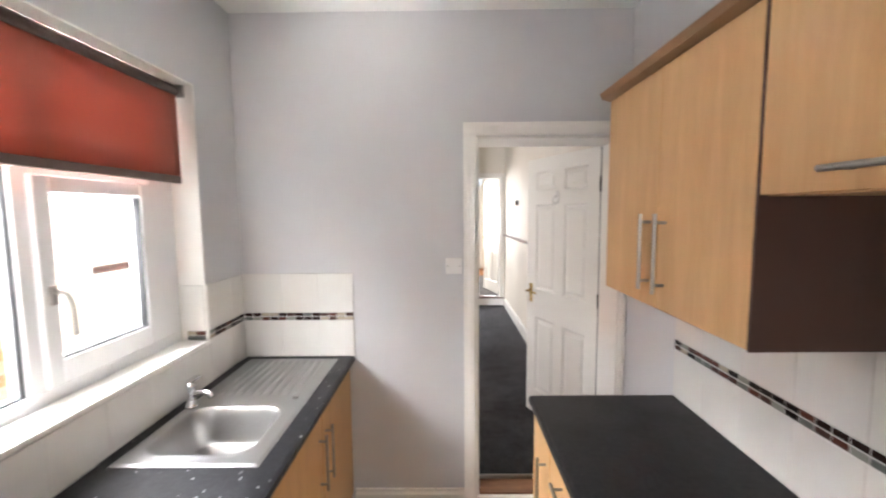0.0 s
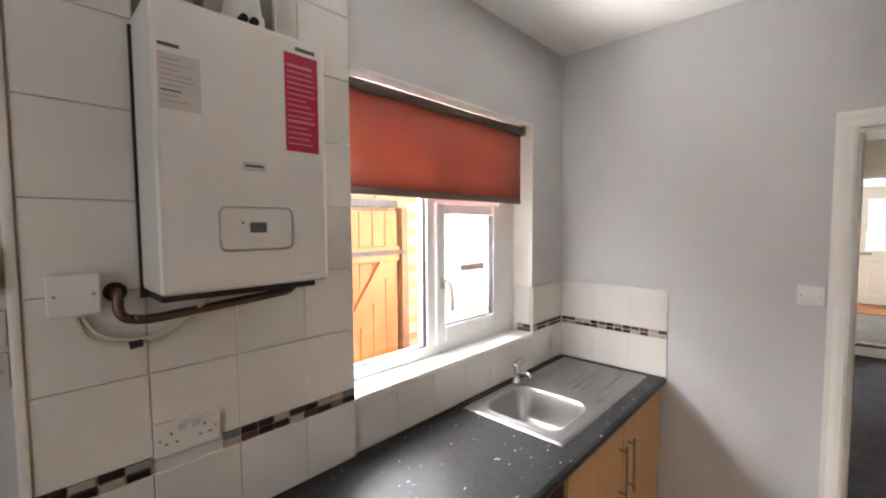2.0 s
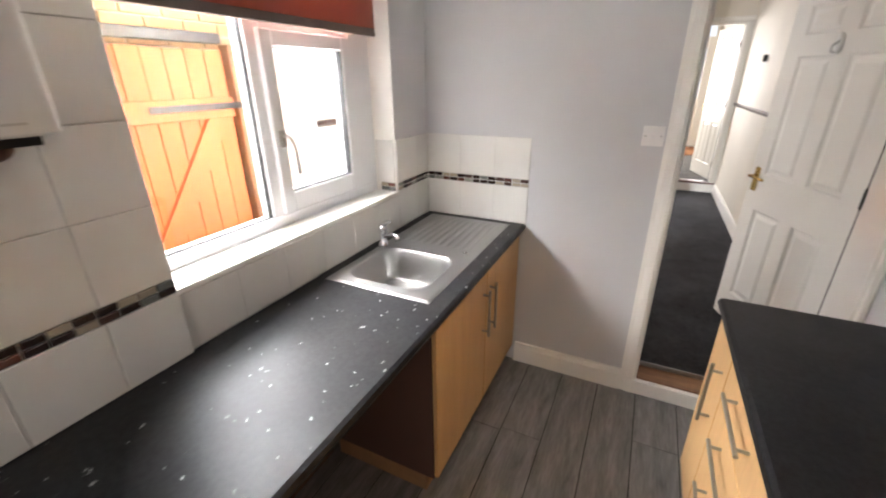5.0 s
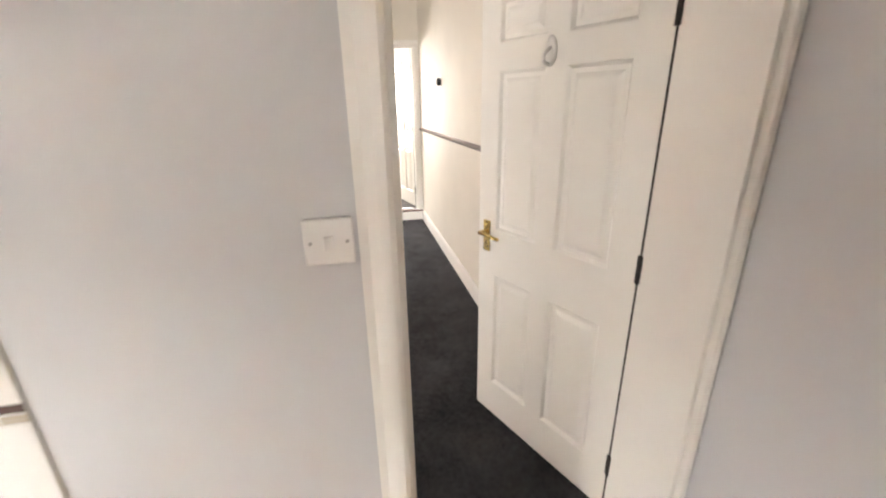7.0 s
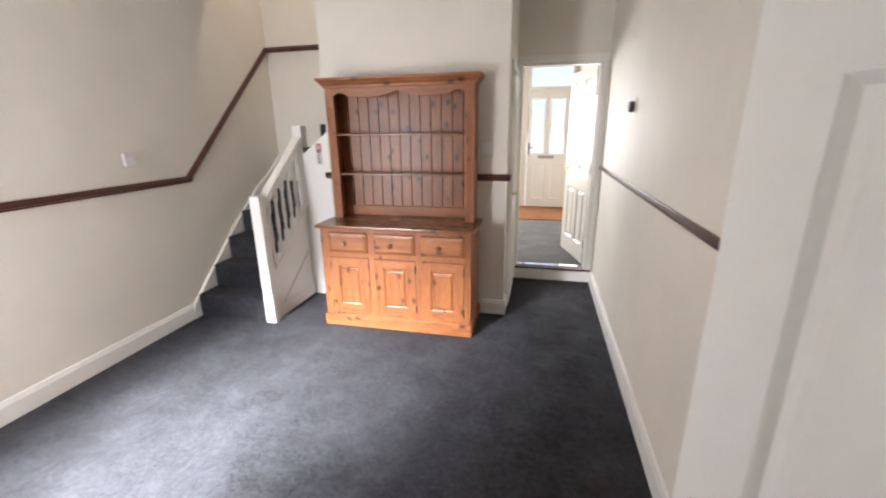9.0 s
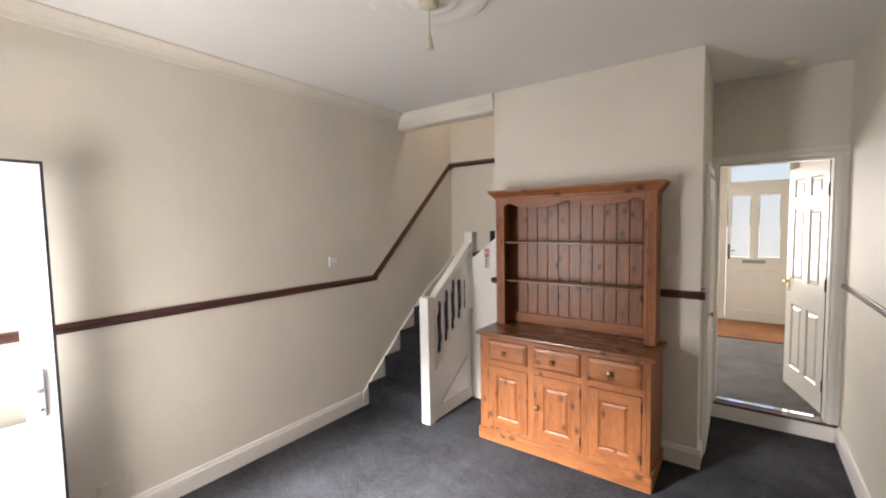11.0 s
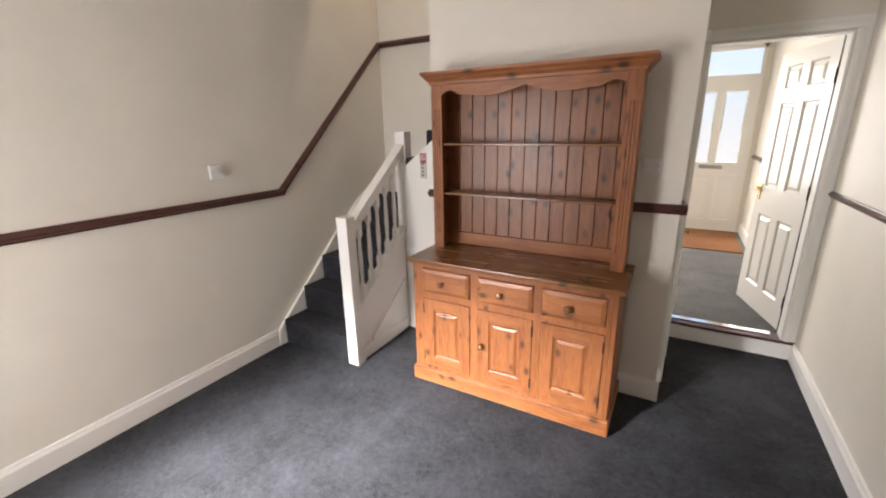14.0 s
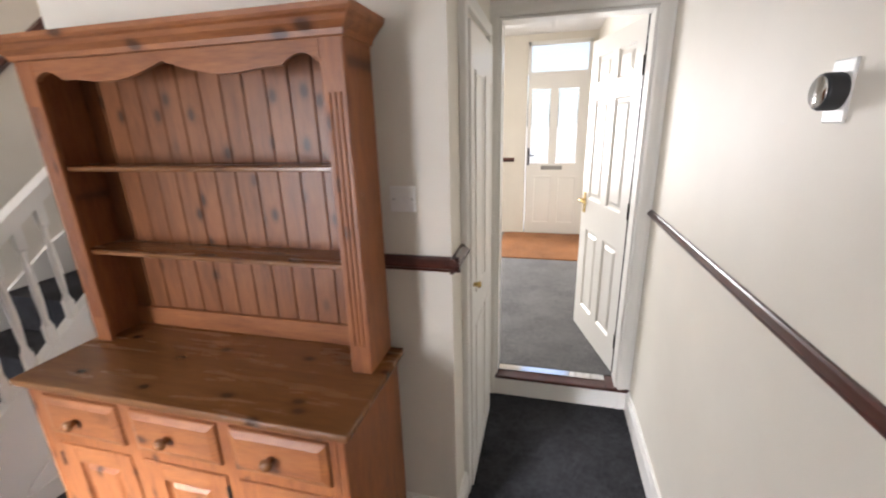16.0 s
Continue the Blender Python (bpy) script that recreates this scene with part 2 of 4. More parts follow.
def box(bm, x0, x1, y0, y1, z0, z1, bevel=0.0, seg=1):
    r = bmesh.ops.create_cube(bm, size=1, matrix=Matrix.Translation(((x0 + x1) / 2, (y0 + y1) / 2, (z0 + z1) / 2)) @ Matrix.Diagonal((abs(x1 - x0), abs(y1 - y0), abs(z1 - z0), 1)))
    if bevel:
        es = list({e for v in r["verts"] for e in v.link_edges})
        bmesh.ops.bevel(bm, geom=es, offset=bevel, segments=seg, affect="EDGES", profile=0.6)
    return bm


def boxed(x0, x1, y0, y1, z0, z1, bevel=0.0, seg=1):
    return box(bmesh.new(), x0, x1, y0, y1, z0, z1, bevel, seg)


def rod(bm, a, b, r, n=12, r2=None):
    a, b = Vector(a), Vector(b)
    m = Matrix.Translation((a + b) / 2) @ (b - a).to_track_quat("Z", "Y").to_matrix().to_4x4()
    bmesh.ops.create_cone(bm, cap_ends=True, segments=n, radius1=r, radius2=r if r2 is None else r2, depth=(b - a).length, matrix=m)
    return bm


def lathe(bm, profile, n=16, m=Matrix()):
    """Turn (radius, height) points round z."""
    rings = []
    for r, h in profile:
        rings.append([bm.verts.new(m @ Vector((r * math.cos(2 * math.pi * i / n), r * math.sin(2 * math.pi * i / n), h))) for i in range(n)])
    for a, b in zip(rings, rings[1:]):
        for i in range(n):
            bm.faces.new((a[i], a[(i + 1) % n], b[(i + 1) % n], b[i])).smooth = True
    bm.faces.new(rings[0])
    bm.faces.new(rings[-1])
    return bm


def tube(bm, pts, r, n=10):
    """A round bar along points."""
    pts = [Vector(p) for p in pts]
    rings = []
    for i, p in enumerate(pts):
        d = (pts[min(i + 1, len(pts) - 1)] - pts[max(i - 1, 0)]).normalized()
        q = d.to_track_quat("Z", "Y")
        rings.append([bm.verts.new(p + q @ Vector((r * math.cos(2 * math.pi * k / n), r * math.sin(2 * math.pi * k / n), 0))) for k in range(n)])
    for a, b in zip(rings, rings[1:]):
        for k in range(n):
            bm.faces.new((a[k], a[(k + 1) % n], b[(k + 1) % n], b[k])).smooth = True
    bm.faces.new(rings[0])
    bm.faces.new(rings[-1])
    return bm


def arc(points, steps=6):
    """A smooth line through the corners of points."""
    out = []
    pts = [Vector(p) for p in points]
    for i, p in enumerate(pts):
        if i in (0, len(pts) - 1):
            out.append(p)
            continue
        a, c = (pts[i - 1] - p), (pts[i + 1] - p)
        k = min(a.length, c.length, 0.08) * 0.5
        a, c = p + a.normalized() * k, p + c.normalized() * k
        for s in range(steps + 1):
            t = s / steps
            out.append(a * (1 - t) ** 2 + p * 2 * t * (1 - t) + c * t * t)
    return out


def prism(bm, outline, axis, a, b):
    """Push a flat outline (pairs) along an axis from a to b. axis x: pairs are (y, z); y: (x, z); z: (x, y)."""
    def put(p, k):
        return {"x": (k, p[0], p[1]), "y": (p[0], k, p[1]), "z": (p[0], p[1], k)}[axis]
    v0, v1 = [bm.verts.new(put(p, a)) for p in outline], [bm.verts.new(put(p, b)) for p in outline]
    bm.faces.new(v0)
    bm.faces.new(v1)
    for i in range(len(outline)):
        j = (i + 1) % len(outline)
        bm.faces.new((v0[i], v0[j], v1[j], v1[i]))
    return bm


def rings(bm, x0, x1, z0, z1, steps, flip=False):
    """Nested rectangles in the xz plane, lofted: steps are (inset, y)."""
    loops = []
    for inset, y in steps:
        loops.append([bm.verts.new(p) for p in ((x0 + inset, y, z0 + inset), (x1 - inset, y, z0 + inset), (x1 - inset, y, z1 - inset), (x0 + inset, y, z1 - inset))])
    for a, b in zip(loops, loops[1:]):
        for i in range(4):
            bm.faces.new((a[i], a[(i + 1) % 4], b[(i + 1) % 4], b[i]))
    bm.faces.new(loops[-1])
    return bm


def structure(name, bm, mat, label):
    return tagged(part(name, bm, mat), label, name.split("_")[0], kind="structure")


# ---- the shell ----
XL, XR, YE = -0.55, 1.51, 2.425       # kitchen: window wall, party wall, end wall
XD, YD = -1.915, 6.085                # dining room: stair wall, dresser wall
ZD, ZK, ZC, ZH = 0.115, 2.69, 2.885, 0.255   # dining floor, two ceilings, hall floor

floor_k = structure("floor_kitchen", boxed(XL - 0.3, XR + 0.1, -1.4, YE, -0.1, -0.004), DARK_AND_SHADE, "dark bedding under grey vinyl plank flooring")
structure("floor_dining", boxed(XD - 0.1, XR + 0.1, YE + 0.135, 7.06, -0.1, ZD), CARPET, "charcoal carpet in the dining room")
structure("floor_hall", boxed(XD - 0.1, XR + 0.1, 7.13, 10.6, -0.1, ZH), HALLCARPET, "light grey carpet in the front room")

wall_window = bmesh.new()
box(wall_window, XL - 0.3, XL, -1.4, YE + 0.0, -0.1, 1.075)
box(wall_window, XL - 0.3, XL, -1.4, YE, 2.24, 2.95)
box(wall_window, XL - 0.3, XL, -1.4, 0.86, 1.075, 2.24)
box(wall_window, XL - 0.3, XL, 2.09, YE, 1.075, 2.24)
wall_w = structure("wall_window", wall_window, GREY, "light grey painted kitchen wall round the window")

# Unseen brick skin, added so the outer wall bounces less light onto the gate.
b = bmesh.new()
for ya, yb, za, zb in ((-1.4, YE, -0.1, 1.06), (-1.4, YE, 2.24, 2.95), (-1.4, 0.84, 1.06, 2.24), (2.1, YE, 1.06, 2.24)):
    box(b, XL - 0.32, XL - 0.302, ya, yb, za, zb)
structure("wall_window_outside", b, BRICK, "unseen yellow brick outer face added to cut bounced light")

b = bmesh.new()
box(b, XL - 0.3, 0.712, YE, 2.70, -0.1, 2.95)
box(b, 0.712, 1.48, YE, 2.70, 2.065, 2.95)
box(b, 1.48, XR, YE, 2.70, -0.1, 2.95)
wall_e = structure("wall_end", b, GREY, "smooth light grey painted wall with the doorway")
b = bmesh.new()
box(b, -0.851, 0.69, 2.70, 2.706, ZD, ZC)
structure("wall_dining_rear_lining", b, CREAM, "cream painted rear wall of the dining room")
b = bmesh.new()
box(b, XD - 0.1, -1.80, 2.60, 2.75, -0.1, 2.95)
box(b, -1.80, -1.0, 2.60, 2.75, 2.12, 2.95)
box(b, -1.0, -0.852, 2.60, 2.75, -0.1, 2.95)
box(b, -1.80, -1.0, 2.60, 2.66, -0.1, 0.11)
structure("wall_dining_rear", b, CREAM, "cream painted wall round the garden doorway")

wall_r = structure("wall_party", boxed(XR, XR + 0.1, -1.4, YE + 0.1, -0.1, 2.95), GREY, "light grey kitchen party wall")
structure("wall_party_dining", boxed(XR, XR + 0.1, YE + 0.1, 10.6, -0.1, 2.95), CREAM, "cream painted party wall with a dark dado rail")
structure("wall_kitchen_back", boxed(XL - 0.3, XR + 0.1, -1.5, -1.4, -0.1, 2.95), GREY, "plain grey wall closing the kitchen")
structure("wall_stairs", boxed(XD - 0.1, XD, 2.75, 7.12, -0.1, 3.9), CREAM, "cream wall rising beside the stairs")
b = bmesh.new()
box(b, -0.83, 0.69, YD, YD + 0.115, -0.1, ZC)
box(b, 0.575, 0.69, YD + 0.115, 7.02, -0.1, ZC)
structure("wall_chimney", b, CREAM, "cream painted wall behind the pine dresser")
structure("wall_stairs_back", boxed(XD, 0.575, 6.98, 7.02, -0.1, 3.9), CREAM, "cream wall at the turn of the stairs")
b = bmesh.new()
box(b, XD - 0.1, 0.735, 7.02, 7.14, -0.1, 2.95)
box(b, 0.735, 1.44, 7.02, 7.14, 2.225, 2.95)
box(b, 1.44, XR, 7.02, 7.14, -0.1, 2.95)
structure("wall_hall_door", b, CREAM, "cream wall round the front room doorway")
b = bmesh.new()
box(b, XD - 0.1, -1.3, 10.42, 10.6, -0.1, 2.95)
box(b, 0.1, 0.70, 10.42, 10.6, -0.1, 2.95)
box(b, -1.3, 0.1, 10.42, 10.6, -0.1, 0.85)
box(b, -1.3, 0.1, 10.42, 10.6, 2.35, 2.95)
box(b, 0.70, 1.45, 10.42, 10.6, 2.66, 2.95)
box(b, 1.45, XR, 10.42, 10.6, -0.1, 2.95)
structure("wall_front", b, CREAM, "cream front wall with the street door")
structure("wall_hall_side", boxed(XD - 0.1, XD, 7.14, 10.6, -0.1, 2.95), CREAM, "plain cream wall closing the front room")
structure("wall_stairwell_top", boxed(XD - 0.1, 0.69, YD, YD + 0.1, 2.95, 3.9), CREAM, "cream stairwell wall above the opening")
structure("ceiling_kitchen", boxed(XL - 0.3, XR + 0.1, -1.5, 2.70, ZK, ZK + 0.1), CEIL, "white painted kitchen ceiling")
b = bmesh.new()
box(b, XD - 0.1, XR + 0.1, 2.60, YD, ZC, ZC + 0.1)
box(b, 0.575, XR + 0.1, YD, 7.14, ZC, ZC + 0.1)
structure("ceiling_dining", b, CEIL, "off-white painted dining room ceiling")
structure("ceiling_hall", boxed(XD - 0.1, XR + 0.1, 7.14, 10.6, 2.74, 2.85), CEIL, "white ceiling of the front room")
structure("ceiling_stairs", boxed(XD - 0.1, 0.69, YD, 7.12, 3.9, 4.0), CEIL, "white ceiling over the stairs")


def trim(name, m_from, m_to, profile, mat, label, normal):
    """A moulding along a straight line. profile: (out from the wall, up)."""
    a, c, n = Vector(m_from), Vector(m_to), Vector(normal)
    d = (c - a).normalized()
    up = n.cross(d)
    up = up if up.z >= 0 else -up
    bm = bmesh.new()
    r0 = [bm.verts.new(a + n * p + up * q) for p, q in profile]
    r1 = [bm.verts.new(c + n * p + up * q) for p, q in profile]
    bm.faces.new(r0)
    bm.faces.new(r1)
    for i in range(len(profile)):
        j = (i + 1) % len(profile)
        bm.faces.new((r0[i], r0[j], r1[j], r1[i]))
    return structure(name, bm, mat, label)


SKIRT = [(0, 0), (0.02, 0), (0.02, 0.1), (0.014, 0.115), (0.012, 0.128), (0, 0.13)]
DADO = [(0, 0), (0.012, 0), (0.016, 0.01), (0.03, 0.018), (0.033, 0.03), (0.024, 0.038), (0.016, 0.044), (0.012, 0.052), (0, 0.052)]
ARCH = [(0, 0), (0.018, 0.0), (0.022, 0.012), (0.02, 0.03), (0.013, 0.05), (0.013, 0.068), (0, 0.068)]
SK, DL = "white gloss skirting board", "dark mahogany moulded dado rail"
trim("baseboard_end", (0.035, YE, 0), (0.644, YE, 0), SKIRT, GLOSS, SK, (0, -1, 0))
trim("baseboard_stairs", (XD, 2.75, ZD), (XD, 5.47, ZD), SKIRT, GLOSS, SK, (1, 0, 0))
trim("baseboard_party", (XR, 2.74, ZD), (XR, 7.018, ZD), SKIRT, GLOSS, SK, (-1, 0, 0))
trim("baseboard_chimney", (-0.83, YD, ZD), (0.71, YD, ZD), SKIRT, GLOSS, SK, (0, -1, 0))
trim("baseboard_pier", (0.69, YD + 0.001, ZD), (0.69, 6.25, ZD), SKIRT, GLOSS, SK, (1, 0, 0))
trim("baseboard_hall", (XR, 7.16, ZH), (XR, 10.42, ZH), SKIRT, GLOSS, SK, (-1, 0, 0))
trim("dado_rail_stairs", (XD, 2.75, 1.262), (XD, 5.70, 1.262), DADO, BROWNWOOD, DL, (1, 0, 0))
trim("dado_rail_slope", (XD, 5.684, 1.264), (XD, 6.98, 2.455), DADO, BROWNWOOD, DL, (1, 0, 0))
trim("dado_rail_turn", (XD, 6.98, 2.445), (0.57, 6.98, 2.445), DADO, BROWNWOOD, DL, (0, -1, 0))
trim("dado_rail_chimney", (-0.86, YD, 1.262), (0.72, YD, 1.262), DADO, BROWNWOOD, DL, (0, -1, 0))
trim("dado_rail_pier", (0.69, YD - 0.03, 1.262), (0.69, 6.25, 1.262), DADO, BROWNWOOD, DL, (1, 0, 0))
trim("dado_rail_party", (XR, 2.74, 1.298), (XR, 7.01, 1.266), [(p * 0.7, q * 0.75) for p, q in DADO], BROWNWOOD, DL, (-1, 0, 0))
trim("dado_rail_hall", (XR, 8.2, 1.262), (XR, 10.42, 1.262), DADO, BROWNWOOD, DL, (-1, 0, 0))
trim("dado_rail_front", (-0.2, 10.42, 1.225), (0.56, 10.42, 1.225), DADO, BROWNWOOD, DL, (0, -1, 0))
COVE = [(0, 0), (0, -0.085), (0.012, -0.085), (0.02, -0.06), (0.04, -0.035), (0.07, -0.018), (0.085, -0.01), (0.085, 0)]
trim("coving_stairs", (XD, 2.75, ZC - 0.001), (XD, YD, ZC - 0.001), COVE, CREAM, "white plaster coving", (1, 0, 0))
b = bmesh.new()
prism(b, [(6.085, 2.735), (6.07, 2.75), (6.072, 2.765), (6.075, 2.80), (6.068, 2.815), (6.055, 2.884), (6.19, 2.884), (6.19, 2.735)], "x", XD, -0.83)
structure("beam_stairs", b, CREAM, "white moulded beam over the stair opening")

# architraves
def architrave(name, x0, x1, z0, z1, y, out, label):
    s = 0.068
    for k, (xa, sgn) in enumerate(((x0, -1), (x1, 1))):
        if xa + sgn * s > XR:
            s2 = XR - xa - 0.002
        else:
            s2 = s
        bm = bmesh.new()
        prism(bm, [(xa + sgn * u * s2 / s, y + out * p) for p, u in ARCH], "z", z0, z1)
        structure(name + "_side", bm, GLOSS, label)
    bm = bmesh.new()
    prism(bm, [(y + out * p, z1 + u) for p, u in ARCH], "x", x0 - s, min(x1 + s, XR - 0.002))
    structure(name + "_head", bm, GLOSS, label)


architrave("architrave_kitchen", 0.712, 1.48, 0.0, 2.065, YE, -1, "white gloss door architrave")
architrave("architrave_hall", 0.735, 1.44, ZD, 2.225, 7.02, -1, "white gloss door architrave")
for nm, xa, xb, ya, yb, za, zb in (("lining_kitchen_l", 0.712, 0.726, YE - 0.002, 2.655, 0, 2.05), ("lining_kitchen_rebate", 0.712, 0.7145, 2.655, 2.702, 0, 2.05), ("lining_kitchen_r", 1.466, 1.48, YE - 0.002, 2.702, 0, 2.05),
                                   ("lining_kitchen_t", 0.712, 1.48, YE - 0.002, 2.702, 2.05, 2.063), ("lining_hall_l", 0.735, 0.748, 7.018, 7.142, ZD, 2.21),
                                   ("lining_hall_r", 1.427, 1.44, 7.018, 7.142, ZD, 2.21), ("lining_hall_t", 0.735, 1.44, 7.018, 7.142, 2.21, 2.223),
                                   ("stop_kitchen", 0.726, 0.7365, 2.60, 2.651, ZD, 2.05)):
    structure(nm, boxed(xa, xb, ya, yb, za, zb, 0.002), GLOSS, "white gloss door lining")
structure("threshold_riser", boxed(0.70, 1.48, YE - 0.02, YE + 0.01, 0, 0.085, 0.003), GLOSS, "white painted riser below the doorway")
structure("threshold_board", boxed(0.726, 1.466, YE + 0.01, YE + 0.136, 0.02, 0.092, 0.003), THRESH, "worn bare wood threshold board")
structure("threshold_strip", boxed(0.726, 1.466, YE + 0.132, YE + 0.142, 0.09, 0.118, 0.003), NICKEL, "thin metal carpet strip")
structure("hall_step_riser", boxed(0.69, XR, 7.0, 7.02, ZD, 0.228, 0.003), GLOSS, "white painted step riser")
structure("hall_step_nosing", boxed(0.735, XR - 0.002, 6.995, 7.13, 0.229, 0.25, 0.005), BROWNWOOD, "dark worn wooden step nosing")
structure("hall_step_strip", boxed(0.75, 1.38, 7.065, 7.12, 0.2505, 0.257, 0.002), CHROME, "shiny metal carpet bar")

# ---- doors ----


def panel_door(name, m, w, h, label, hinges=True):
    """A white six-panel door, hinge at x = 0, closed along +x, face at y = 0."""
    t = 0.036
    door = thing(name, m, label, "door", kind="structure")
    sx, mid = 0.105, 0.09
    xs = [(sx, (w - mid) / 2), ((w + mid) / 2, w - sx)]
    zs = [(0.185, 0.755), (0.965, 1.595), (1.69, h - 0.095)]
    for x0, x1 in ((0, sx), (w - sx, w), (xs[0][1], xs[1][0])):
        part("stile", boxed(x0, x1, 0, t, 0, h), GLOSS, door)
    zz = [0, *[z for p in zs for z in p], h]
    for x0, x1 in xs:
        for z0, z1 in zip(zz[::2], zz[1::2]):
            part("rail", boxed(x0, x1, 0, t, z0, z1), GLOSS, door)
    # Dark strip added to paint the shadow in the hinge gap.
    part("hinge_gap_shade", boxed(-0.012, 0.0, t - 0.006, t + 0.003, 0.004, h), DARK_AND_SHADE, door, "dark strip painting the shade of the hinge gap")
    for x0, x1 in xs:
        for z0, z1 in zs:
            p = bmesh.new()
            rings(p, x0, x1, z0, z1, [(0, 0.0), (0.004, 0.003), (0.012, 0.012), (0.026, 0.012), (0.04, 0.005), (0.046, 0.003)])
            rings(p, x0, x1, z0, z1, [(0, t), (0.004, t - 0.003), (0.012, t - 0.012), (0.026, t - 0.012), (0.04, t - 0.005), (0.046, t - 0.003)])
            part("panel", p, GLOSS, door)
    for face in (-1, 1):
        y = 0 if face < 0 else t
        hd = bmesh.new()
        box(hd, w - 0.075, w - 0.035, y, y + face * 0.007, 0.86, 1.0, 0.002)
        rod(hd, (w - 0.055, y, 0.95), (w - 0.055, y + face * 0.045, 0.95), 0.009)
        tube(hd, [(w - 0.052, y + face * 0.045, 0.95), (w - 0.1, y + face * 0.048, 0.951), (w - 0.15, y + face * 0.045, 0.946), (w - 0.165, y + face * 0.035, 0.943)], 0.008)
        part("handle", hd, BRASS, door, "aged brass lever handle")
    if hinges:
        for z in (0.22, 1.0, h - 0.22):
            hg = bmesh.new()
            rod(hg, (-0.006, t + 0.005, z - 0.045), (-0.006, t + 0.005, z + 0.045), 0.006)
            box(hg, -0.004, 0.006, t, t + 0.004, z - 0.045, z + 0.045)
            part("hinge", hg, DARK_AND_SHADE, door, "dark steel hinge")
    return door


ang = math.degrees(math.atan2(3.414 - 2.715, 1.179 - 1.47))
kd = panel_door("door_kitchen", pose(1.466, 2.70, ZD + 0.012, 0, 0, ang) @ pose(0, -0.036, 0), 0.755, 1.925, "white six-panel door standing half open, brass lever handle")
hk = bmesh.new()
lathe(hk, [(0.0, 0.0), (0.022, 0.0), (0.024, 0.006), (0.012, 0.008), (0.0, 0.009)], 20, pose(0.40, 0.036, 1.64, -90, 0, 0) @ Matrix.Diagonal((1, 2.0, 1, 1)))
tube(hk, arc([(0.40, 0.044, 1.65), (0.40, 0.075, 1.63), (0.40, 0.075, 1.605), (0.40, 0.05, 1.60)]), 0.006)
part("coat_hook", hk, WHITEP, kd, "small white oval coat hook")
ang = math.degrees(math.atan2(7.875 - 7.175, 1.28 - 1.472))
panel_door("door_hall", pose(1.425, 7.142, ZH + 0.01, 0, 0, ang) @ pose(0, -0.036, 0), 0.70, 1.945, "white six-panel door open into the front room")

cd = thing("door_cupboard", pose(0.695, 6.285, ZD + 0.01), "white flush-panelled cupboard door under the stairs", "door", kind="structure")
f = boxed(0, 0.03, 0, 0.56, 0, 1.95, 0.003)
part("leaf", f, GLOSS, cd)
for z0, z1 in ((0.15, 0.8), (0.95, 1.8)):
    for y0, y1 in ((0.07, 0.25), (0.31, 0.49)):
        p = rings(bmesh.new(), y0, y1, z0, z1, [(0, 0.0), (0.0, -0.006), (0.012, -0.006), (0.02, -0.002)])
        part("panel", p, GLOSS, cd, at=pose(0.03, 0, 0, 0, 0, 90))
part("handle", lathe(bmesh.new(), [(0, 0), (0.01, 0), (0.008, 0.012), (0.016, 0.022), (0.01, 0.03), (0, 0.031)], 16, pose(0.03, 0.03, 1.0, 0, 90, 0)), BRASS, cd, "small brass knob")
for ya, yb, za, zb in ((6.245, 6.285, ZD, 2.12), (6.85, 6.9, ZD, 2.12), (6.245, 6.9, 2.12, 2.17)):
    structure("architrave_cupboard", boxed(0.689, 0.715, ya, yb, za, zb, 0.004), GLOSS, "white gloss cupboard door surround")

# street door
fd = thing("door_front", pose(0.715, 10.44, ZH), "cream front door with two tall frosted panes and a fanlight", "door", kind="structure")
b = bmesh.new()
for x0, x1, z0, z1 in ((0, 0.045, 0, 2.02), (0.275, 0.375, 0.95, 1.86), (0.615, 0.735, 0, 2.02), (0.045, 0.615, 0, 0.95), (0.045, 0.615, 1.86, 2.02)):
    box(b, x0, x1, 0, 0.045, z0, z1)
part("leaf", b, GLOSS, fd)
for x0, x1 in ((0.045, 0.275), (0.375, 0.615)):
    part("pane", boxed(x0 + 0.008, x1 - 0.008, 0.015, 0.02, 0.96, 1.85), FROST, fd, "frosted glass pane").visible_shadow = False
for x0, x1 in ((0.09, 0.34), (0.4, 0.65)):
    part("panel", rings(bmesh.new(), x0, x1, 0.14, 0.78, [(0, 0.0), (0.0, -0.006), (0.015, -0.006), (0.03, -0.001)]), GLOSS, fd)
part("letterbox", boxed(0.19, 0.46, -0.012, 0.0, 0.865, 0.915, 0.004), NICKEL, fd, "dull metal letterbox")
h = boxed(0.012, 0.04, -0.008, 0, 0.92, 1.14, 0.003)
tube(h, [(0.026, -0.01, 1.05), (0.026, -0.05, 1.05), (0.1, -0.05, 1.05)], 0.008)
part("handle", h, INK, fd, "dark lever handle")
b = bmesh.new()
for x0, x1, z0, z1 in ((-0.01, 0.735, 2.02, 2.06), (-0.01, 0.03, 2.06, 2.41), (0.70, 0.735, 2.06, 2.41), (-0.01, 0.735, 2.36, 2.41)):
    box(b, x0, x1, -0.01, 0.06, z0, z1)
part("frame", b, GLOSS, fd)
part("fanlight", boxed(0.03, 0.70, 0.02, 0.025, 2.06, 2.36), FROST, fd, "frosted fanlight pane").visible_shadow = False
tagged(part("door_mat", boxed(0.45, 1.44, 9.28, 10.40, ZH - 0.002, ZH + 0.012, 0.004), COIR), "brown coir mat inside the front door", "door mat")

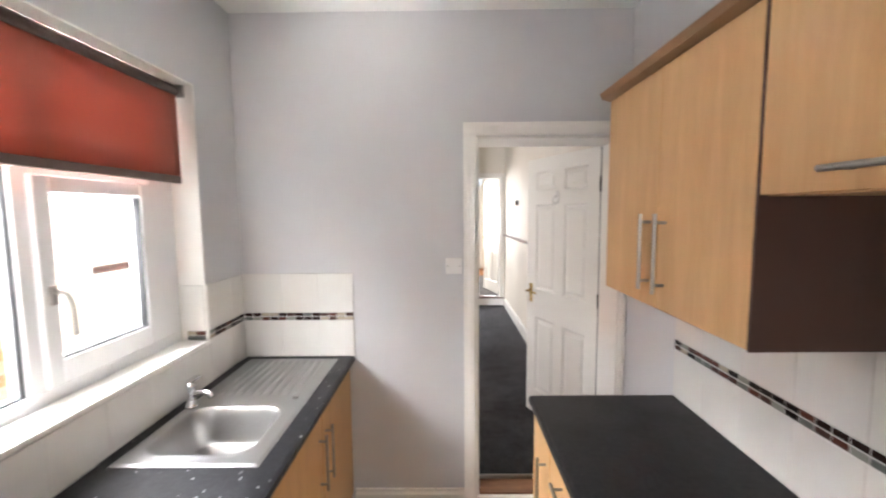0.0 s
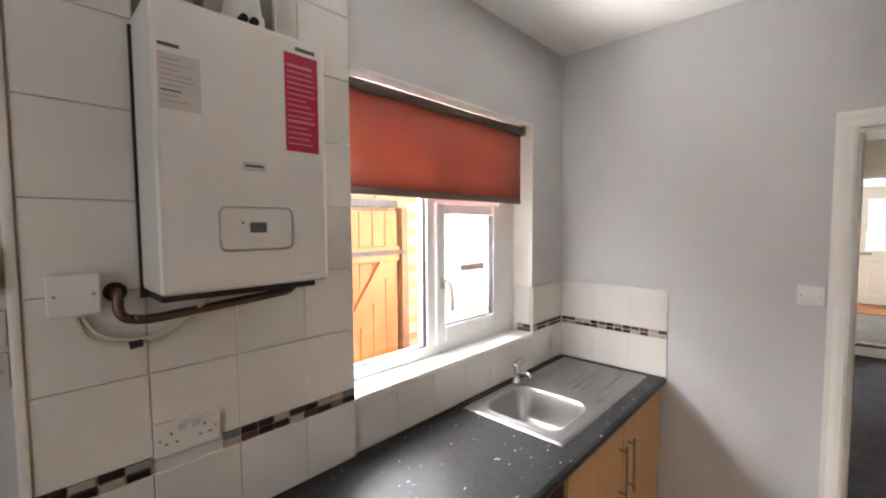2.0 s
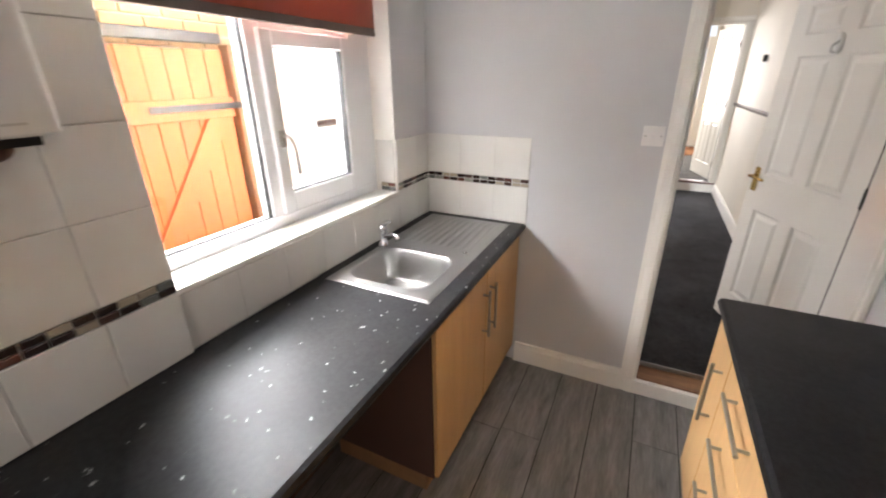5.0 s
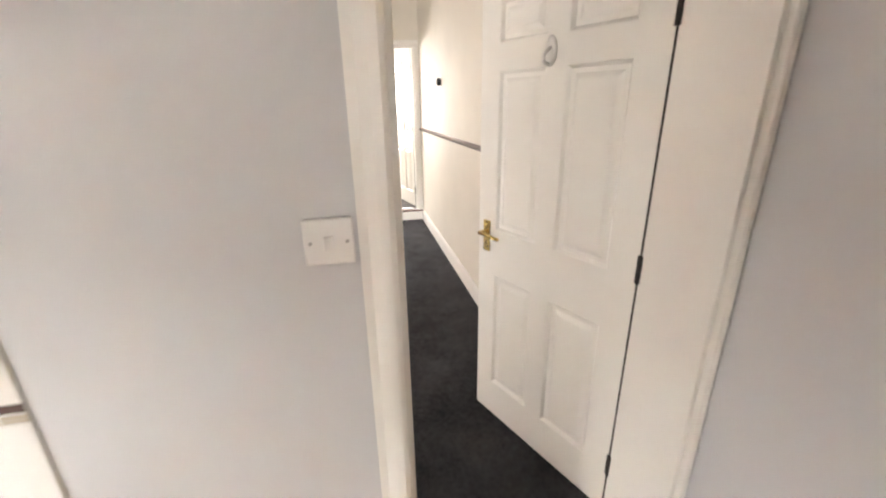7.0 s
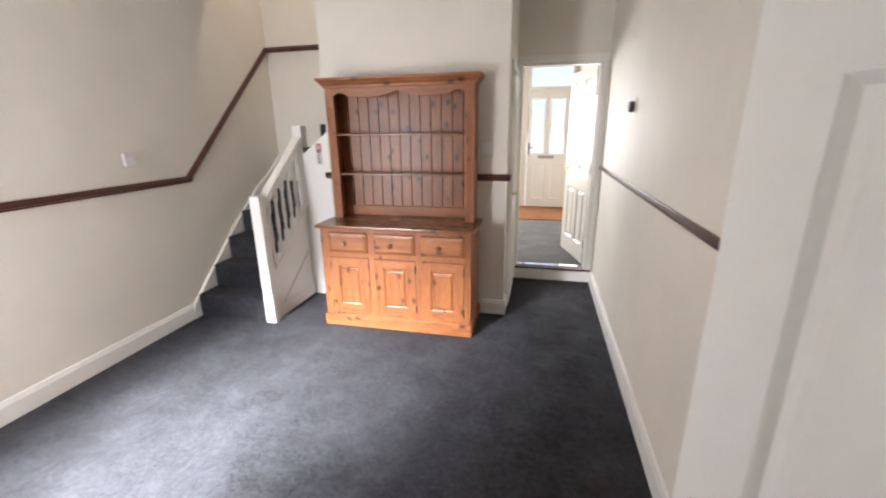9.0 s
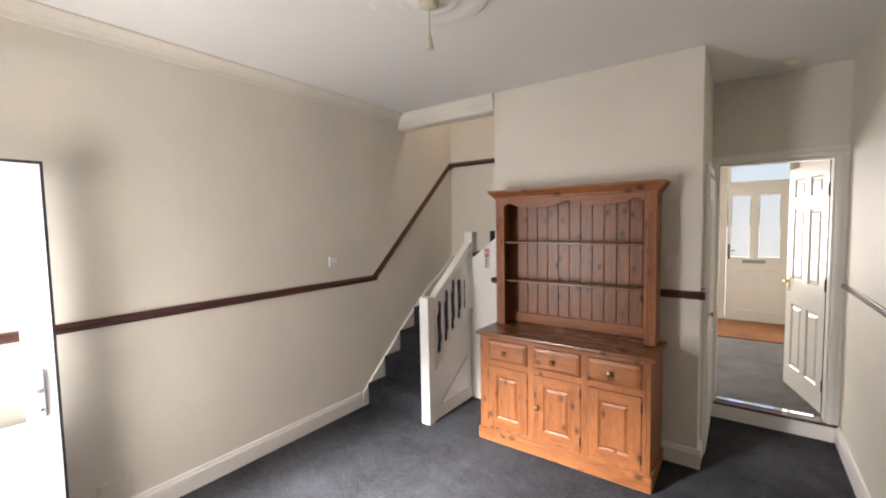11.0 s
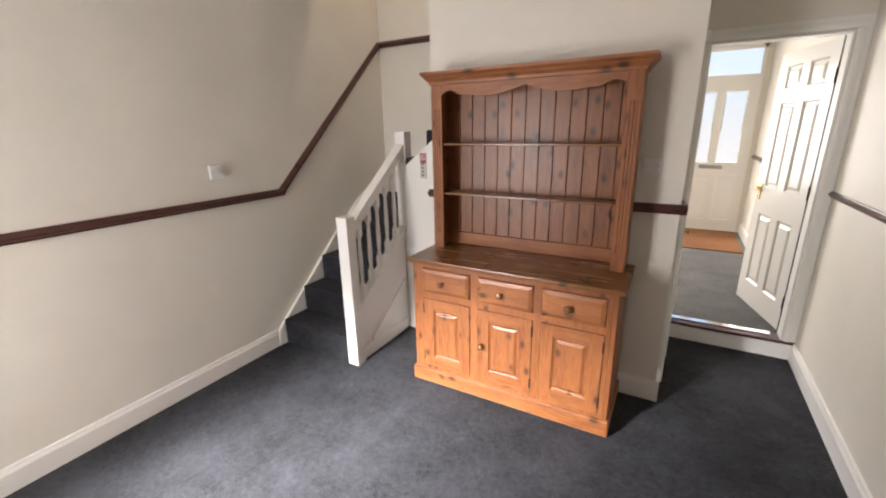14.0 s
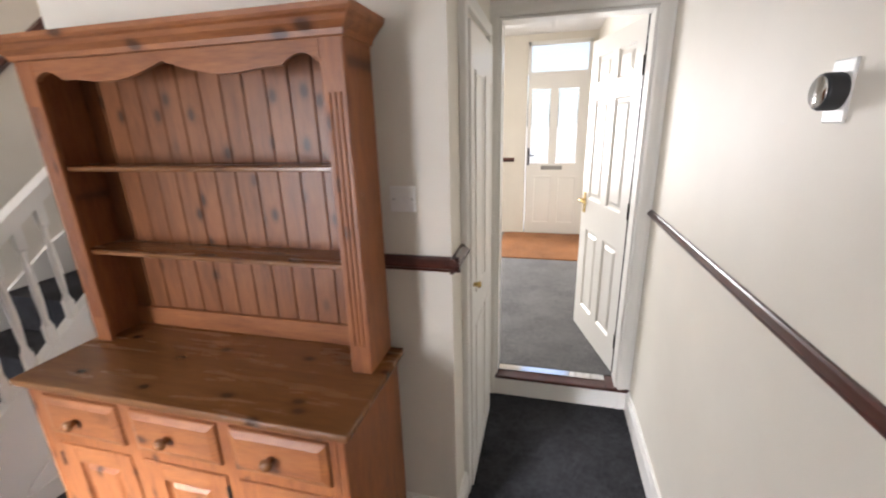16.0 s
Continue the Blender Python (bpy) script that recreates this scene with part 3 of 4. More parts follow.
# garden door, standing open
gd = thing("door_garden", pose(-1.795, 2.745, ZD, 0, 0, 87.0), "white plastic half-glazed garden door standing open", "door", kind="structure")
W, HT = 0.645, 1.985
for nm, x0, x1, z0, z1 in (("stile", 0, 0.105, 0, HT), ("stile", W - 0.105, W, 0, HT), ("rail", 0.105, W - 0.105, 0, 0.09), ("rail", 0.105, W - 0.105, 0.69, 0.79), ("rail", 0.105, W - 0.105, HT - 0.11, HT)):
    part(nm, boxed(x0, x1, -0.055, 0.0, z0, z1), UPVC, gd)
part("pane", boxed(0.1, W - 0.1, -0.032, -0.024, 0.78, HT - 0.1), GLASS, gd, "clear glass pane").visible_shadow = False
p = rings(bmesh.new(), 0.1, W - 0.1, 0.085, 0.695, [(0, -0.045), (0.0, -0.03), (0.02, -0.04), (0.04, -0.05)])
rings(p, 0.1, W - 0.1, 0.085, 0.695, [(0, -0.01), (0.0, -0.02), (0.02, -0.015), (0.04, -0.006)])
part("panel", p, UPVC, gd)
b = bmesh.new()
box(b, W, W + 0.012, -0.05, 0.004, 0, HT)
box(b, -0.01, W + 0.012, -0.05, 0.004, HT, HT + 0.014)
part("seal", b, BLACKP, gd, "black rubber edge seal")
for s, y in ((-1, -0.055), (1, 0.0)):
    h = boxed(W - 0.07, W - 0.042, y, y + s * 0.012, 0.81, 1.04, 0.004)
    rod(h, (W - 0.056, y, 0.95), (W - 0.056, y + s * 0.05, 0.95), 0.01)
    tube(h, [(W - 0.056, y + s * 0.05, 0.95), (W - 0.1, y + s * 0.052, 0.945), (W - 0.19, y + s * 0.05, 0.935)], 0.011)
    part("handle", h, UPVC, gd, "white lever handle")
    part("lock", rod(bmesh.new(), (W - 0.056, y, 0.85), (W - 0.056, y + s * 0.016, 0.85), 0.008), INK, gd)
for xa, xb, za, zb in ((-1.80, -1.75, ZD, 2.12), (-1.05, -1.0, ZD, 2.12), (-1.75, -1.05, 2.10, 2.12)):
    structure("frame_garden_door", boxed(xa, xb, 2.58, 2.66, za - 0.02, zb, 0.004), UPVC, "white plastic door frame")

# ---- kitchen window ----
win = thing("window_1", pose(0, 0, 0), "white plastic double window with one side-hung casement", "window", kind="structure")


def frame_x(xa, xb, y0, y1, z0, z1, s, sb=None):
    bm = bmesh.new()
    sb = s if sb is None else sb
    box(bm, xa, xb, y0, y0 + s, z0, z1, 0.004)
    box(bm, xa, xb, y1 - s, y1, z0, z1, 0.004)
    box(bm, xa + 0.001, xb - 0.001, y0 + s, y1 - s, z0, z0 + sb, 0.004)
    box(bm, xa + 0.001, xb - 0.001, y0 + s, y1 - s, z1 - s, z1, 0.004)
    return bm


part("window_frame", frame_x(-0.74, -0.67, 0.82, 2.095, 1.08, 2.245, 0.06), UPVC, win)
part("mullion", boxed(-0.739, -0.671, 1.397, 1.46, 1.14, 2.19, 0.004), UPVC, win)
part("frame_stile", boxed(-0.7385, -0.664, 1.93, 2.036, 1.14, 2.19, 0.004), UPVC, win)
part("transom", boxed(-0.738, -0.672, 1.46, 1.93, 1.79, 1.86, 0.004), UPVC, win)
cas = part("casement", frame_x(-0.725, -0.655, 1.443, 1.927, 1.142, 1.797, 0.055, 0.08), UPVC, win)
part("gasket", frame_x(-0.705, -0.68, 0.876, 1.399, 1.136, 2.2, 0.008), BLACKP, win)
part("pane", boxed(-0.70, -0.694, 0.878, 1.398, 1.138, 2.19), GLASS, win, "clear glass").visible_shadow = False
part("pane", boxed(-0.70, -0.694, 1.495, 1.874, 1.22, 1.744), GLASS, win, "clear glass").visible_shadow = False
part("pane", boxed(-0.70, -0.694, 1.458, 1.932, 1.855, 2.19), GLASS, win, "clear glass").visible_shadow = False
part("gasket", frame_x(-0.69, -0.66, 1.496, 1.874, 1.22, 1.744, 0.006), BLACKP, cas)
h = boxed(-0.655, -0.64, 1.462, 1.486, 1.40, 1.46, 0.003)
tube(h, arc([(-0.645, 1.474, 1.44), (-0.61, 1.474, 1.44), (-0.605, 1.489, 1.40), (-0.61, 1.499, 1.30)]), 0.008)
part("window_handle", h, NICKEL, cas, "grey metal window handle")
part("window_sill", boxed(-0.67, XL + 0.012, 0.904, 2.089, 1.077, 1.097, 0.006, 2), GLOSS, win)
for nm, args in (("reveal_top", (-0.74, XL + 0.001, 0.86, 2.089, 2.232, 2.2385)), ("reveal_side", (-0.74, XL + 0.001, 2.083, 2.089, 1.097, 2.232))):
    structure(nm, boxed(*args), GLOSS, "white painted window reveal")

bl = thing("roller_blind", pose(-0.615, 0.9, 2.2), "terracotta roller blind half lowered over the window", "blind")
b = bmesh.new()
N = 24
for i in range(N):
    y0, y1 = 0.0 + 1.165 * i / N, 1.165 * (i + 1) / N
    w0, w1 = 0.003 * math.sin(i * 0.9), 0.003 * math.sin((i + 1) * 0.9)
    vs = [b.verts.new(p) for p in ((0, y0, 0), (0, y1, 0), (w1, y1, -0.36), (w0, y0, -0.36))]
    b.faces.new(vs).smooth = True
bmesh.ops.remove_doubles(b, verts=b.verts[:], dist=0.0001)
bmesh.ops.solidify(b, geom=b.faces[:], thickness=0.0012)
part("fabric", b, BLIND, bl)
part("bottom_bar", boxed(-0.006, 0.006, 0, 1.165, -0.392, -0.36, 0.003), BLINDBAR, bl, "brown fabric-covered bottom bar")
part("roller", rod(bmesh.new(), (0, -0.005, 0.005), (0, 1.17, 0.005), 0.02, 20), BLINDBAR, bl)
part("bracket", boxed(-0.02, 0.03, 1.168, 1.18, -0.02, 0.032, 0.002), NICKEL, bl)

# ---- boxed-in wall with the boiler ----
b = bmesh.new()
box(b, XL, -0.532, 0.118, 0.903, 0.0, 2.02)
box(b, XL, -0.532, 0.118, 0.32, 2.02, ZK)
box(b, XL, -0.532, 0.66, 0.903, 2.02, ZK)
chase = structure("wall_boiler_panel", b, GROUT, "tiled panel of wall behind the boiler")
structure("hole_plaster", boxed(XL, XL + 0.003, 0.32, 0.66, 2.02, ZK), ROOFP, "rough broken plaster above the boiler")
structure("bead_corner", boxed(XL, -0.518, 0.10, 0.118, 0.896, ZK, 0.006, 2), GLOSS, "white corner bead")

bo = thing("boiler", pose(-0.515, 0.318, 1.55), "white wall-hung gas boiler with stickers", "boiler")
part("casing", boxed(0.0, 0.17, 0, 0.386, 0, 0.615, 0.012, 3), BOILERW, bo)
part("back_plate", boxed(-0.008, 0.0, -0.004, 0.36, -0.02, 0.6), DARK_AND_SHADE, bo)
# Solid dark slab: shade under the boiler put into the colour.
part("underside", boxed(0.01, 0.13, 0.01, 0.366, -0.018, 0.002), DARK_AND_SHADE, bo, "dark open underside")
pn = part("control_panel", boxed(0.165, 0.174, 0.116, 0.281, 0.091, 0.187, 0.004, 2), BOILERW, bo)
rim = bmesh.new()
outline = []
for cy, cz, a0 in ((0.265, 0.171, 0), (0.132, 0.171, 90), (0.132, 0.107, 180), (0.265, 0.107, 270)):
    for k in range(6):
        a = radians(a0 + 18 * k)
        outline.append((0.1742, cy + 0.018 * math.cos(a), cz + 0.018 * math.sin(a)))
tube(rim, outline + outline[:2], 0.0016, 6)
part("panel_rim", rim, NICKEL, bo, "thin grey rim")
part("display", boxed(0.172, 0.1752, 0.18, 0.218, 0.13, 0.154), INK, pn, "dark display")
part("button", boxed(0.172, 0.1752, 0.162, 0.166, 0.15, 0.156), INK, pn)
part("mark", boxed(0.172, 0.1748, 0.19, 0.21, 0.108, 0.111), PALEP, pn)
st = part("sticker", boxed(0.169, 0.1712, 0.275, 0.364, 0.333, 0.574), RED, bo, "red instruction sticker")
random.seed(5)
for i in range(15):
    z = 0.541 - i * 0.0136
    part("print", boxed(0.1712, 0.1716, 0.281, 0.281 + random.uniform(0.05, 0.077), z, z + (0.006 if i in (0, 10) else 0.003)), PALEINK, st)
part("print", boxed(0.169, 0.1713, 0.305, 0.357, 0.583, 0.592), INK, bo)
st = part("sticker", boxed(0.169, 0.1712, 0.01, 0.088, 0.385, 0.498), PALEP, bo, "pale data label")
for i in range(9):
    part("print", boxed(0.1712, 0.1716, 0.014, 0.014 + random.uniform(0.03, 0.066), 0.40 + i * 0.0105, 0.4032 + i * 0.0105), NICKEL if i != 2 else INK, st)
part("print", boxed(0.169, 0.1713, 0.012, 0.05, 0.51, 0.517), INK, bo)
bd = part("badge", boxed(0.168, 0.1735, 0.168, 0.223, 0.275, 0.295, 0.002), PALEP, bo)
part("print", boxed(0.1735, 0.174, 0.174, 0.216, 0.282, 0.288), INK, bd)
part("print", boxed(0.169, 0.1713, 0.305, 0.34, 0.02, 0.024), PALEP, bo)
fl = lathe(bmesh.new(), [(0.05, 0), (0.05, 0.05), (0.045, 0.06), (0.04, 0.1), (0.0, 0.1)], 20, Matrix.Translation((0.07, 0.22, 0.615)))
part("flue", fl, BOILERW, bo)
for dy in (0.2, 0.225):
    part("flue_bolt", rod(bmesh.new(), (0.11, dy, 0.64), (0.13, dy, 0.64), 0.01), DARK_AND_SHADE, bo)
pp = thing("gas_pipe", pose(-0.53, 0.268, 1.505), "old dark pipe below the boiler", "pipe")
part("pipe", tube(bmesh.new(), arc([(0, 0, 0.045), (0.035, 0, 0.045), (0.04, 0.0, -0.012), (0.045, 0.05, -0.022), (0.05, 0.38, 0.005), (0.045, 0.40, 0.012), (0.03, 0.402, 0.045)]), 0.0105), COPPER, pp)
part("collar", rod(bmesh.new(), (0.0, 0, 0.045), (0.012, 0, 0.045), 0.022), DARK_AND_SHADE, pp)
for yy in (0.12, 0.21):
    part("pipe", rod(bmesh.new(), (0.02, yy - 0.02, 0.66), (0.02, yy - 0.02, 1.1), 0.011), COPPER, pp)
cb = thing("boiler_cable", pose(-0.52, 0.2, 1.5), "pale flex looping from the spur to the boiler", "cable")
part("flex", tube(bmesh.new(), arc([(0, 0.0, 0.0), (0.01, 0.015, -0.05), (0.02, 0.1, -0.075), (0.03, 0.19, -0.04), (0.05, 0.25, 0.03)], 8), 0.005), YELLOWED, cb)
part("flex", tube(bmesh.new(), arc([(0, 0.012, 0.0), (0.014, 0.03, -0.04), (0.025, 0.1, -0.068), (0.03, 0.2, -0.03), (0.05, 0.26, 0.03)], 8), 0.004), YELLOWED, cb)
part("tape", rod(bmesh.new(), (0.02, 0.085, -0.072), (0.022, 0.11, -0.068), 0.011), DARK_AND_SHADE, cb)


def plate(name, m, w, h, label, category, d=0.011, mat=WHITEP):
    """A wall plate in the local xz plane, facing -y."""
    t = thing(name, m, label, category)
    part("plate", boxed(-w / 2, w / 2, -d, 0, -h / 2, h / 2, 0.004, 2), mat, t)
    for s in (-1, 1):
        part("screw", rod(bmesh.new(), (s * (w / 2 - 0.012), -d, 0), (s * (w / 2 - 0.012), -d - 0.001, 0), 0.0035, 10), NICKEL, t)
    return t


def rocker(t, x, z, d=0.011, w=0.016, h=0.026):
    part("rocker", prism(bmesh.new(), [(-d, z - h / 2), (-d - 0.007, z + h / 2), (-d, z + h / 2)], "x", x - w / 2, x + w / 2), WHITEP, t)


FX = pose(0, 0, 0, 0, 0, 90)   # faces +x
plate("fused_spur", pose(-0.525, 0.197, 1.554) @ FX, 0.086, 0.086, "white fused spur box with a brown stain", "electrical box", 0.035)
so = plate("double_socket", pose(-0.525, 0.398, 1.177) @ FX, 0.146, 0.086, "white double wall socket set in the tiles", "socket", 0.012)
for sx in (-0.037, 0.037):
    rocker(so, sx * 0.4, 0.022, 0.012, 0.014, 0.02)
    for px, pz, ww, hh in ((sx, 0.012, 0.004, 0.008), (sx - 0.011, -0.012, 0.007, 0.004), (sx + 0.011, -0.012, 0.007, 0.004)):
        part("hole", boxed(px - ww / 2, px + ww / 2, -0.0125, -0.0119, pz - hh / 2, pz + hh / 2), INK, so)
for i, z in enumerate((1.495, 1.41)):
    cs = plate("cooker_switch", pose(XL, 0.055, z) @ FX, 0.086, 0.075, "white cooker switch with a red rocker", "switch", 0.012, PALEP)
    rocker(cs, 0.018, -0.005, 0.012)
    part("red_rocker", boxed(-0.002, 0.03, -0.015, -0.012, 0.022, 0.03), RED, cs)
tagged(part("junction_box", boxed(XL, XL + 0.05, -0.06, 0.085, 1.57, 1.66, 0.006, 2), YELLOWED), "yellowed plastic junction box", "electrical box")
FY = pose(0, 0, 0)
ks = plate("light_switch", pose(0.592, YE, 1.387), 0.088, 0.086, "white single light switch on the grey wall", "switch")
rocker(ks, 0.0, -0.002)
s2 = plate("light_switch", pose(XD, 5.2, 1.484) @ FX, 0.088, 0.088, "white double light switch on the cream wall", "switch", 0.018)
rocker(s2, -0.012, 0, 0.018), rocker(s2, 0.012, 0, 0.018)
s3 = plate("light_switch", pose(0.53, YD, 1.51), 0.088, 0.086, "white light switch beside the dresser", "switch")
rocker(s3, -0.012, 0), rocker(s3, 0.012, 0)
s4 = plate("double_socket", pose(XD, 3.62, 0.345) @ FX, 0.146, 0.086, "cream painted double socket low on the wall", "socket", 0.012, CREAM)

# ---- left run: worktop, sink, cupboard ----
FRONT = 0.05
b = bmesh.new()
SX0, SX1, SY0, SY1 = -0.475, -0.055, 1.465, 2.355   # cut-out for the sink
prof = [(-0.54, 0.857), (0.03, 0.857), (0.045, 0.863), (0.05, 0.876), (0.046, 0.89), (0.034, 0.895), (-0.54, 0.895)]
for ya, yb in ((-1.38, SY0), (SY1, YE - 0.001)):
    prism(b, [(max(x, XL + 0.001) if x < 0 else x, z) for x, z in prof], "y", ya, yb)
prism(b, [(SX1, 0.857)] + prof[1:6] + [(SX1, 0.895)], "y", SY0, SY1)
box(b, XL + 0.001, SX0, SY0, SY1, 0.857, 0.895)
tagged(part("worktop", b, FLECKED), "black worktop with white flecks and a rounded front", "worktop")


def sink():
    t = thing("sink", pose(0, 0, 0.895), "stainless steel inset sink with ribbed drainer", "sink")
    x0, x1, y0, y1 = -0.50, -0.03, 1.44, 2.378
    bx0, bx1, by0, by1 = -0.455, -0.09, 1.495, 1.83
    nx, ny = 110, 210
    bm = bmesh.new()
    grid = []
    for i in range(nx + 1):
        row = []
        for j in range(ny + 1):
            x, y = x0 + (x1 - x0) * i / nx, y0 + (y1 - y0) * j / ny
            edge = min(x - x0, x1 - x, y - y0, y1 - y)
            z = 0.006 - 0.005 * max(0, 1 - edge / 0.012)
            cx, cy, hx, hy = (bx0 + bx1) / 2, (by0 + by1) / 2, (bx1 - bx0) / 2, (by1 - by0) / 2
            r = 0.085
            qx, qy = max(abs(x - cx) - hx + r, 0), max(abs(y - cy) - hy + r, 0)
            d = math.hypot(qx, qy) - r + min(max(abs(x - cx) - hx + r, abs(y - cy) - hy + r), 0)
            if d < 0:
                k = min(1, -d / 0.05)
                k = k * k * (3 - 2 * k)
                z -= 0.135 * k + 0.012 * max(0, 1 - math.hypot(x - cx, y - cy) / 0.12) * k
            elif d < 0.012:
                z += 0.001
            # ribs of the drainer, fanned out to a shallow curve
            u, w = (y - 1.93) / (2.34 - 1.93), (x + 0.455) / 0.38
            if 0 < u < 1 and 0 < w < 1:
                inside = min(1, 10 * min(u, 1 - u), 12 * min(w, 1 - w))
                z -= 0.004 * inside
                z += 0.0085 * inside * max(0, math.sin((w * 9.5 + 0.8 * u * (w - 0.4)) * 2 * math.pi)) ** 1.5
            row.append(bm.verts.new((x, y, z)))
        grid.append(row)
    for i in range(nx):
        for j in range(ny):
            bm.faces.new((grid[i][j], grid[i + 1][j], grid[i + 1][j + 1], grid[i][j + 1])).smooth = True
    part("basin", bm, STEEL, t)
    part("waste", lathe(bmesh.new(), [(0.0, -0.002), (0.032, -0.002), (0.034, 0.002), (0.026, 0.003), (0.02, -0.001), (0.0, -0.001)], 24, Matrix.Translation((-0.272, 1.662, -0.139))), CHROME, t, "chrome waste with a plug seat")
    part("plug_bridge", boxed(-0.29, -0.254, 1.659, 1.665, -0.139, -0.135), STEEL, t)
    part("overflow", lathe(bmesh.new(), [(0, 0), (0.012, 0), (0.013, 0.003), (0.007, 0.003), (0, 0.002)], 20, Matrix.Translation((-0.085, 1.90, 0.007))), CHROME, t)
    return t


sink()
tp = thing("tap", pose(-0.478, 1.83, 0.90), "small chrome mixer tap behind the bowl", "tap")
part("body", lathe(bmesh.new(), [(0.0, 0), (0.026, 0), (0.024, 0.008), (0.017, 0.02), (0.016, 0.07), (0.02, 0.085), (0.018, 0.1), (0, 0.103)], 20), CHROME, tp)
part("spout", tube(bmesh.new(), arc([(0, 0, 0.045), (0.05, -0.012, 0.068), (0.09, -0.022, 0.068), (0.097, -0.024, 0.048)]), 0.011), CHROME, tp)
part("lever", boxed(-0.012, 0.016, -0.012, 0.05, 0.102, 0.114, 0.004, 2), CHROME, tp)


def bar_handle(parent, m, length, r=0.006, out=0.032):
    """A bar along local z, standing out along local x."""
    h = bmesh.new()
    rod(h, m @ Vector((out, 0, -length / 2)), m @ Vector((out, 0, length / 2)), r)
    for s in (-1, 1):
        rod(h, m @ Vector((0, 0, s * length * 0.39)), m @ Vector((out, 0, s * length * 0.39)), r * 0.8)
    return part("handle", h, NICKEL, parent, "brushed metal bar handle")


sc = thing("sink_cupboard", pose(0, 1.385, 0), "beech laminate sink cupboard with two doors", "cupboard")
part("body", boxed(XL + 0.02, 0.0, 0.018, 1.035, 0.1, 0.72), BEECH, sc)
# Brown side facing the void, its shade put into the colour.
part("side_panel", boxed(XL + 0.02, 0.002, 0.0, 0.018, 0.1, 0.856), SHADEWOOD, sc, "dark brown unit side")
part("top_rail", boxed(-0.02, 0.0, 0.018, 1.035, 0.72, 0.855), BEECH, sc)
part("plinth", boxed(XL + 0.05, -0.04, 0.01, 1.03, 0.0, 0.1), BEECHDARK, sc)
for y0, y1, hy in ((0.004, 0.516, 0.475), (0.520, 1.032, 0.562)):
    d = part("door", boxed(0.003, 0.021, y0, y1, 0.11, 0.85, 0.002), BEECH, sc)
    bar_handle(d, pose(0.021, hy, 0.64), 0.24)
ep = tagged(part("end_panel", boxed(XL + 0.02, 0.03, -1.3, -1.28, 0.0, 0.856), BEECH), "beech end panel holding up the worktop", "panel")
# Added dark sheet: paints the shade inside the empty appliance space.
tagged(part("void_shade", boxed(XL + 0.001, XL + 0.02, -1.2, 1.38, 0.0, 0.856), SHADEWOOD), "dark sheet painting the shade of the appliance space", "panel")

# ---- right run ----
b = bmesh.new()
prism(b, [(1.509, 0.857), (0.915, 0.857), (0.90, 0.863), (0.895, 0.876), (0.899, 0.89), (0.911, 0.895), (1.509, 0.895)], "y", -1.38, 1.928)
tagged(part("worktop", b, BLACKTOP), "plain black worktop with a rounded front", "worktop")


def base_unit(y0, y1, kind):
    t = thing("base_cupboard", pose(0.94, y0, 0), "beech laminate base unit with " + ("one door" if kind == "door" else "four drawers"), "cupboard", "base units")
    w = y1 - y0
    part("body", boxed(0.0, 0.55, 0, w, 0.1, 0.855), BEECH, t)
    part("plinth", boxed(0.04, 0.5, 0, w, 0, 0.1), BEECHDARK, t)
    if kind == "door":
        d = part("door", boxed(-0.02, -0.002, 0.002, w - 0.002, 0.11, 0.85, 0.002), BEECH, t)
        bar_handle(d, pose(-0.02, 0.06, 0.63, 0, 0, 180), 0.24)
    else:
        zs = [0.11, 0.3, 0.49, 0.67, 0.85]
        for a, c in zip(zs, zs[1:]):
            d = part("drawer", boxed(-0.02, -0.002, 0.002, w - 0.002, a + 0.002, c - 0.002, 0.002), BEECH, t)
            bar_handle(d, pose(-0.02, w / 2, (a + c) / 2 + 0.02, 0, 0, 180) @ pose(0, 0, 0, 90, 0, 0), 0.24)
    return t


base_unit(1.655, 1.925, "door")
base_unit(1.155, 1.652, "drawers")
base_unit(0.555, 1.152, "door")
base_unit(-0.10, 0.552, "door")


def wall_unit(y0, y1, z0, z1, flap, label):
    t = thing("wall_cupboard", pose(1.2, y0, z0), label, "wall cupboard", "wall cupboards")
    w, h = y1 - y0, z1 - z0
    part("body", boxed(0.02, 0.308, 0, w, 0, h), BEECH, t)
    # Brown end panel, darkened in colour for the shade between the cupboards.
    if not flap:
        part("side_panel", boxed(0.0, 0.308, -0.006, 0.0, 0, h), SHADEWOOD, t, "dark brown unit side")
    if flap:
        d = part("door", boxed(0.0, 0.018, 0.002, w - 0.002, 0.002, h - 0.002, 0.002), BEECH, t)
        bar_handle(d, pose(0, w / 2, 0.04, 0, 0, 180) @ pose(0, 0, 0, 90, 0, 0), 0.26)
    else:
        for a, c, hy in ((0.002, w / 2 - 0.001, w / 2 - 0.045), (w / 2 + 0.001, w - 0.002, w / 2 + 0.045)):
            d = part("door", boxed(0.0, 0.018, a, c, 0.002, h - 0.002, 0.002), BEECH, t)
            bar_handle(d, pose(0, hy, 0.175, 0, 0, 180), 0.24)
    return t


wall_unit(1.115, 1.905, 1.368, 2.10, False, "beech wall cupboard with two tall doors")
wall_unit(0.51, 1.108, 1.70, 2.10, True, "short beech wall cupboard with a lift-up flap")
wall_unit(-0.3, 0.507, 1.368, 2.10, False, "beech wall cupboard with two tall doors")
b = bmesh.new()
prism(b, [(1.21, 2.10), (1.175, 2.11), (1.165, 2.13), (1.175, 2.14), (1.509, 2.14), (1.509, 2.10)], "y", -0.32, 1.925)
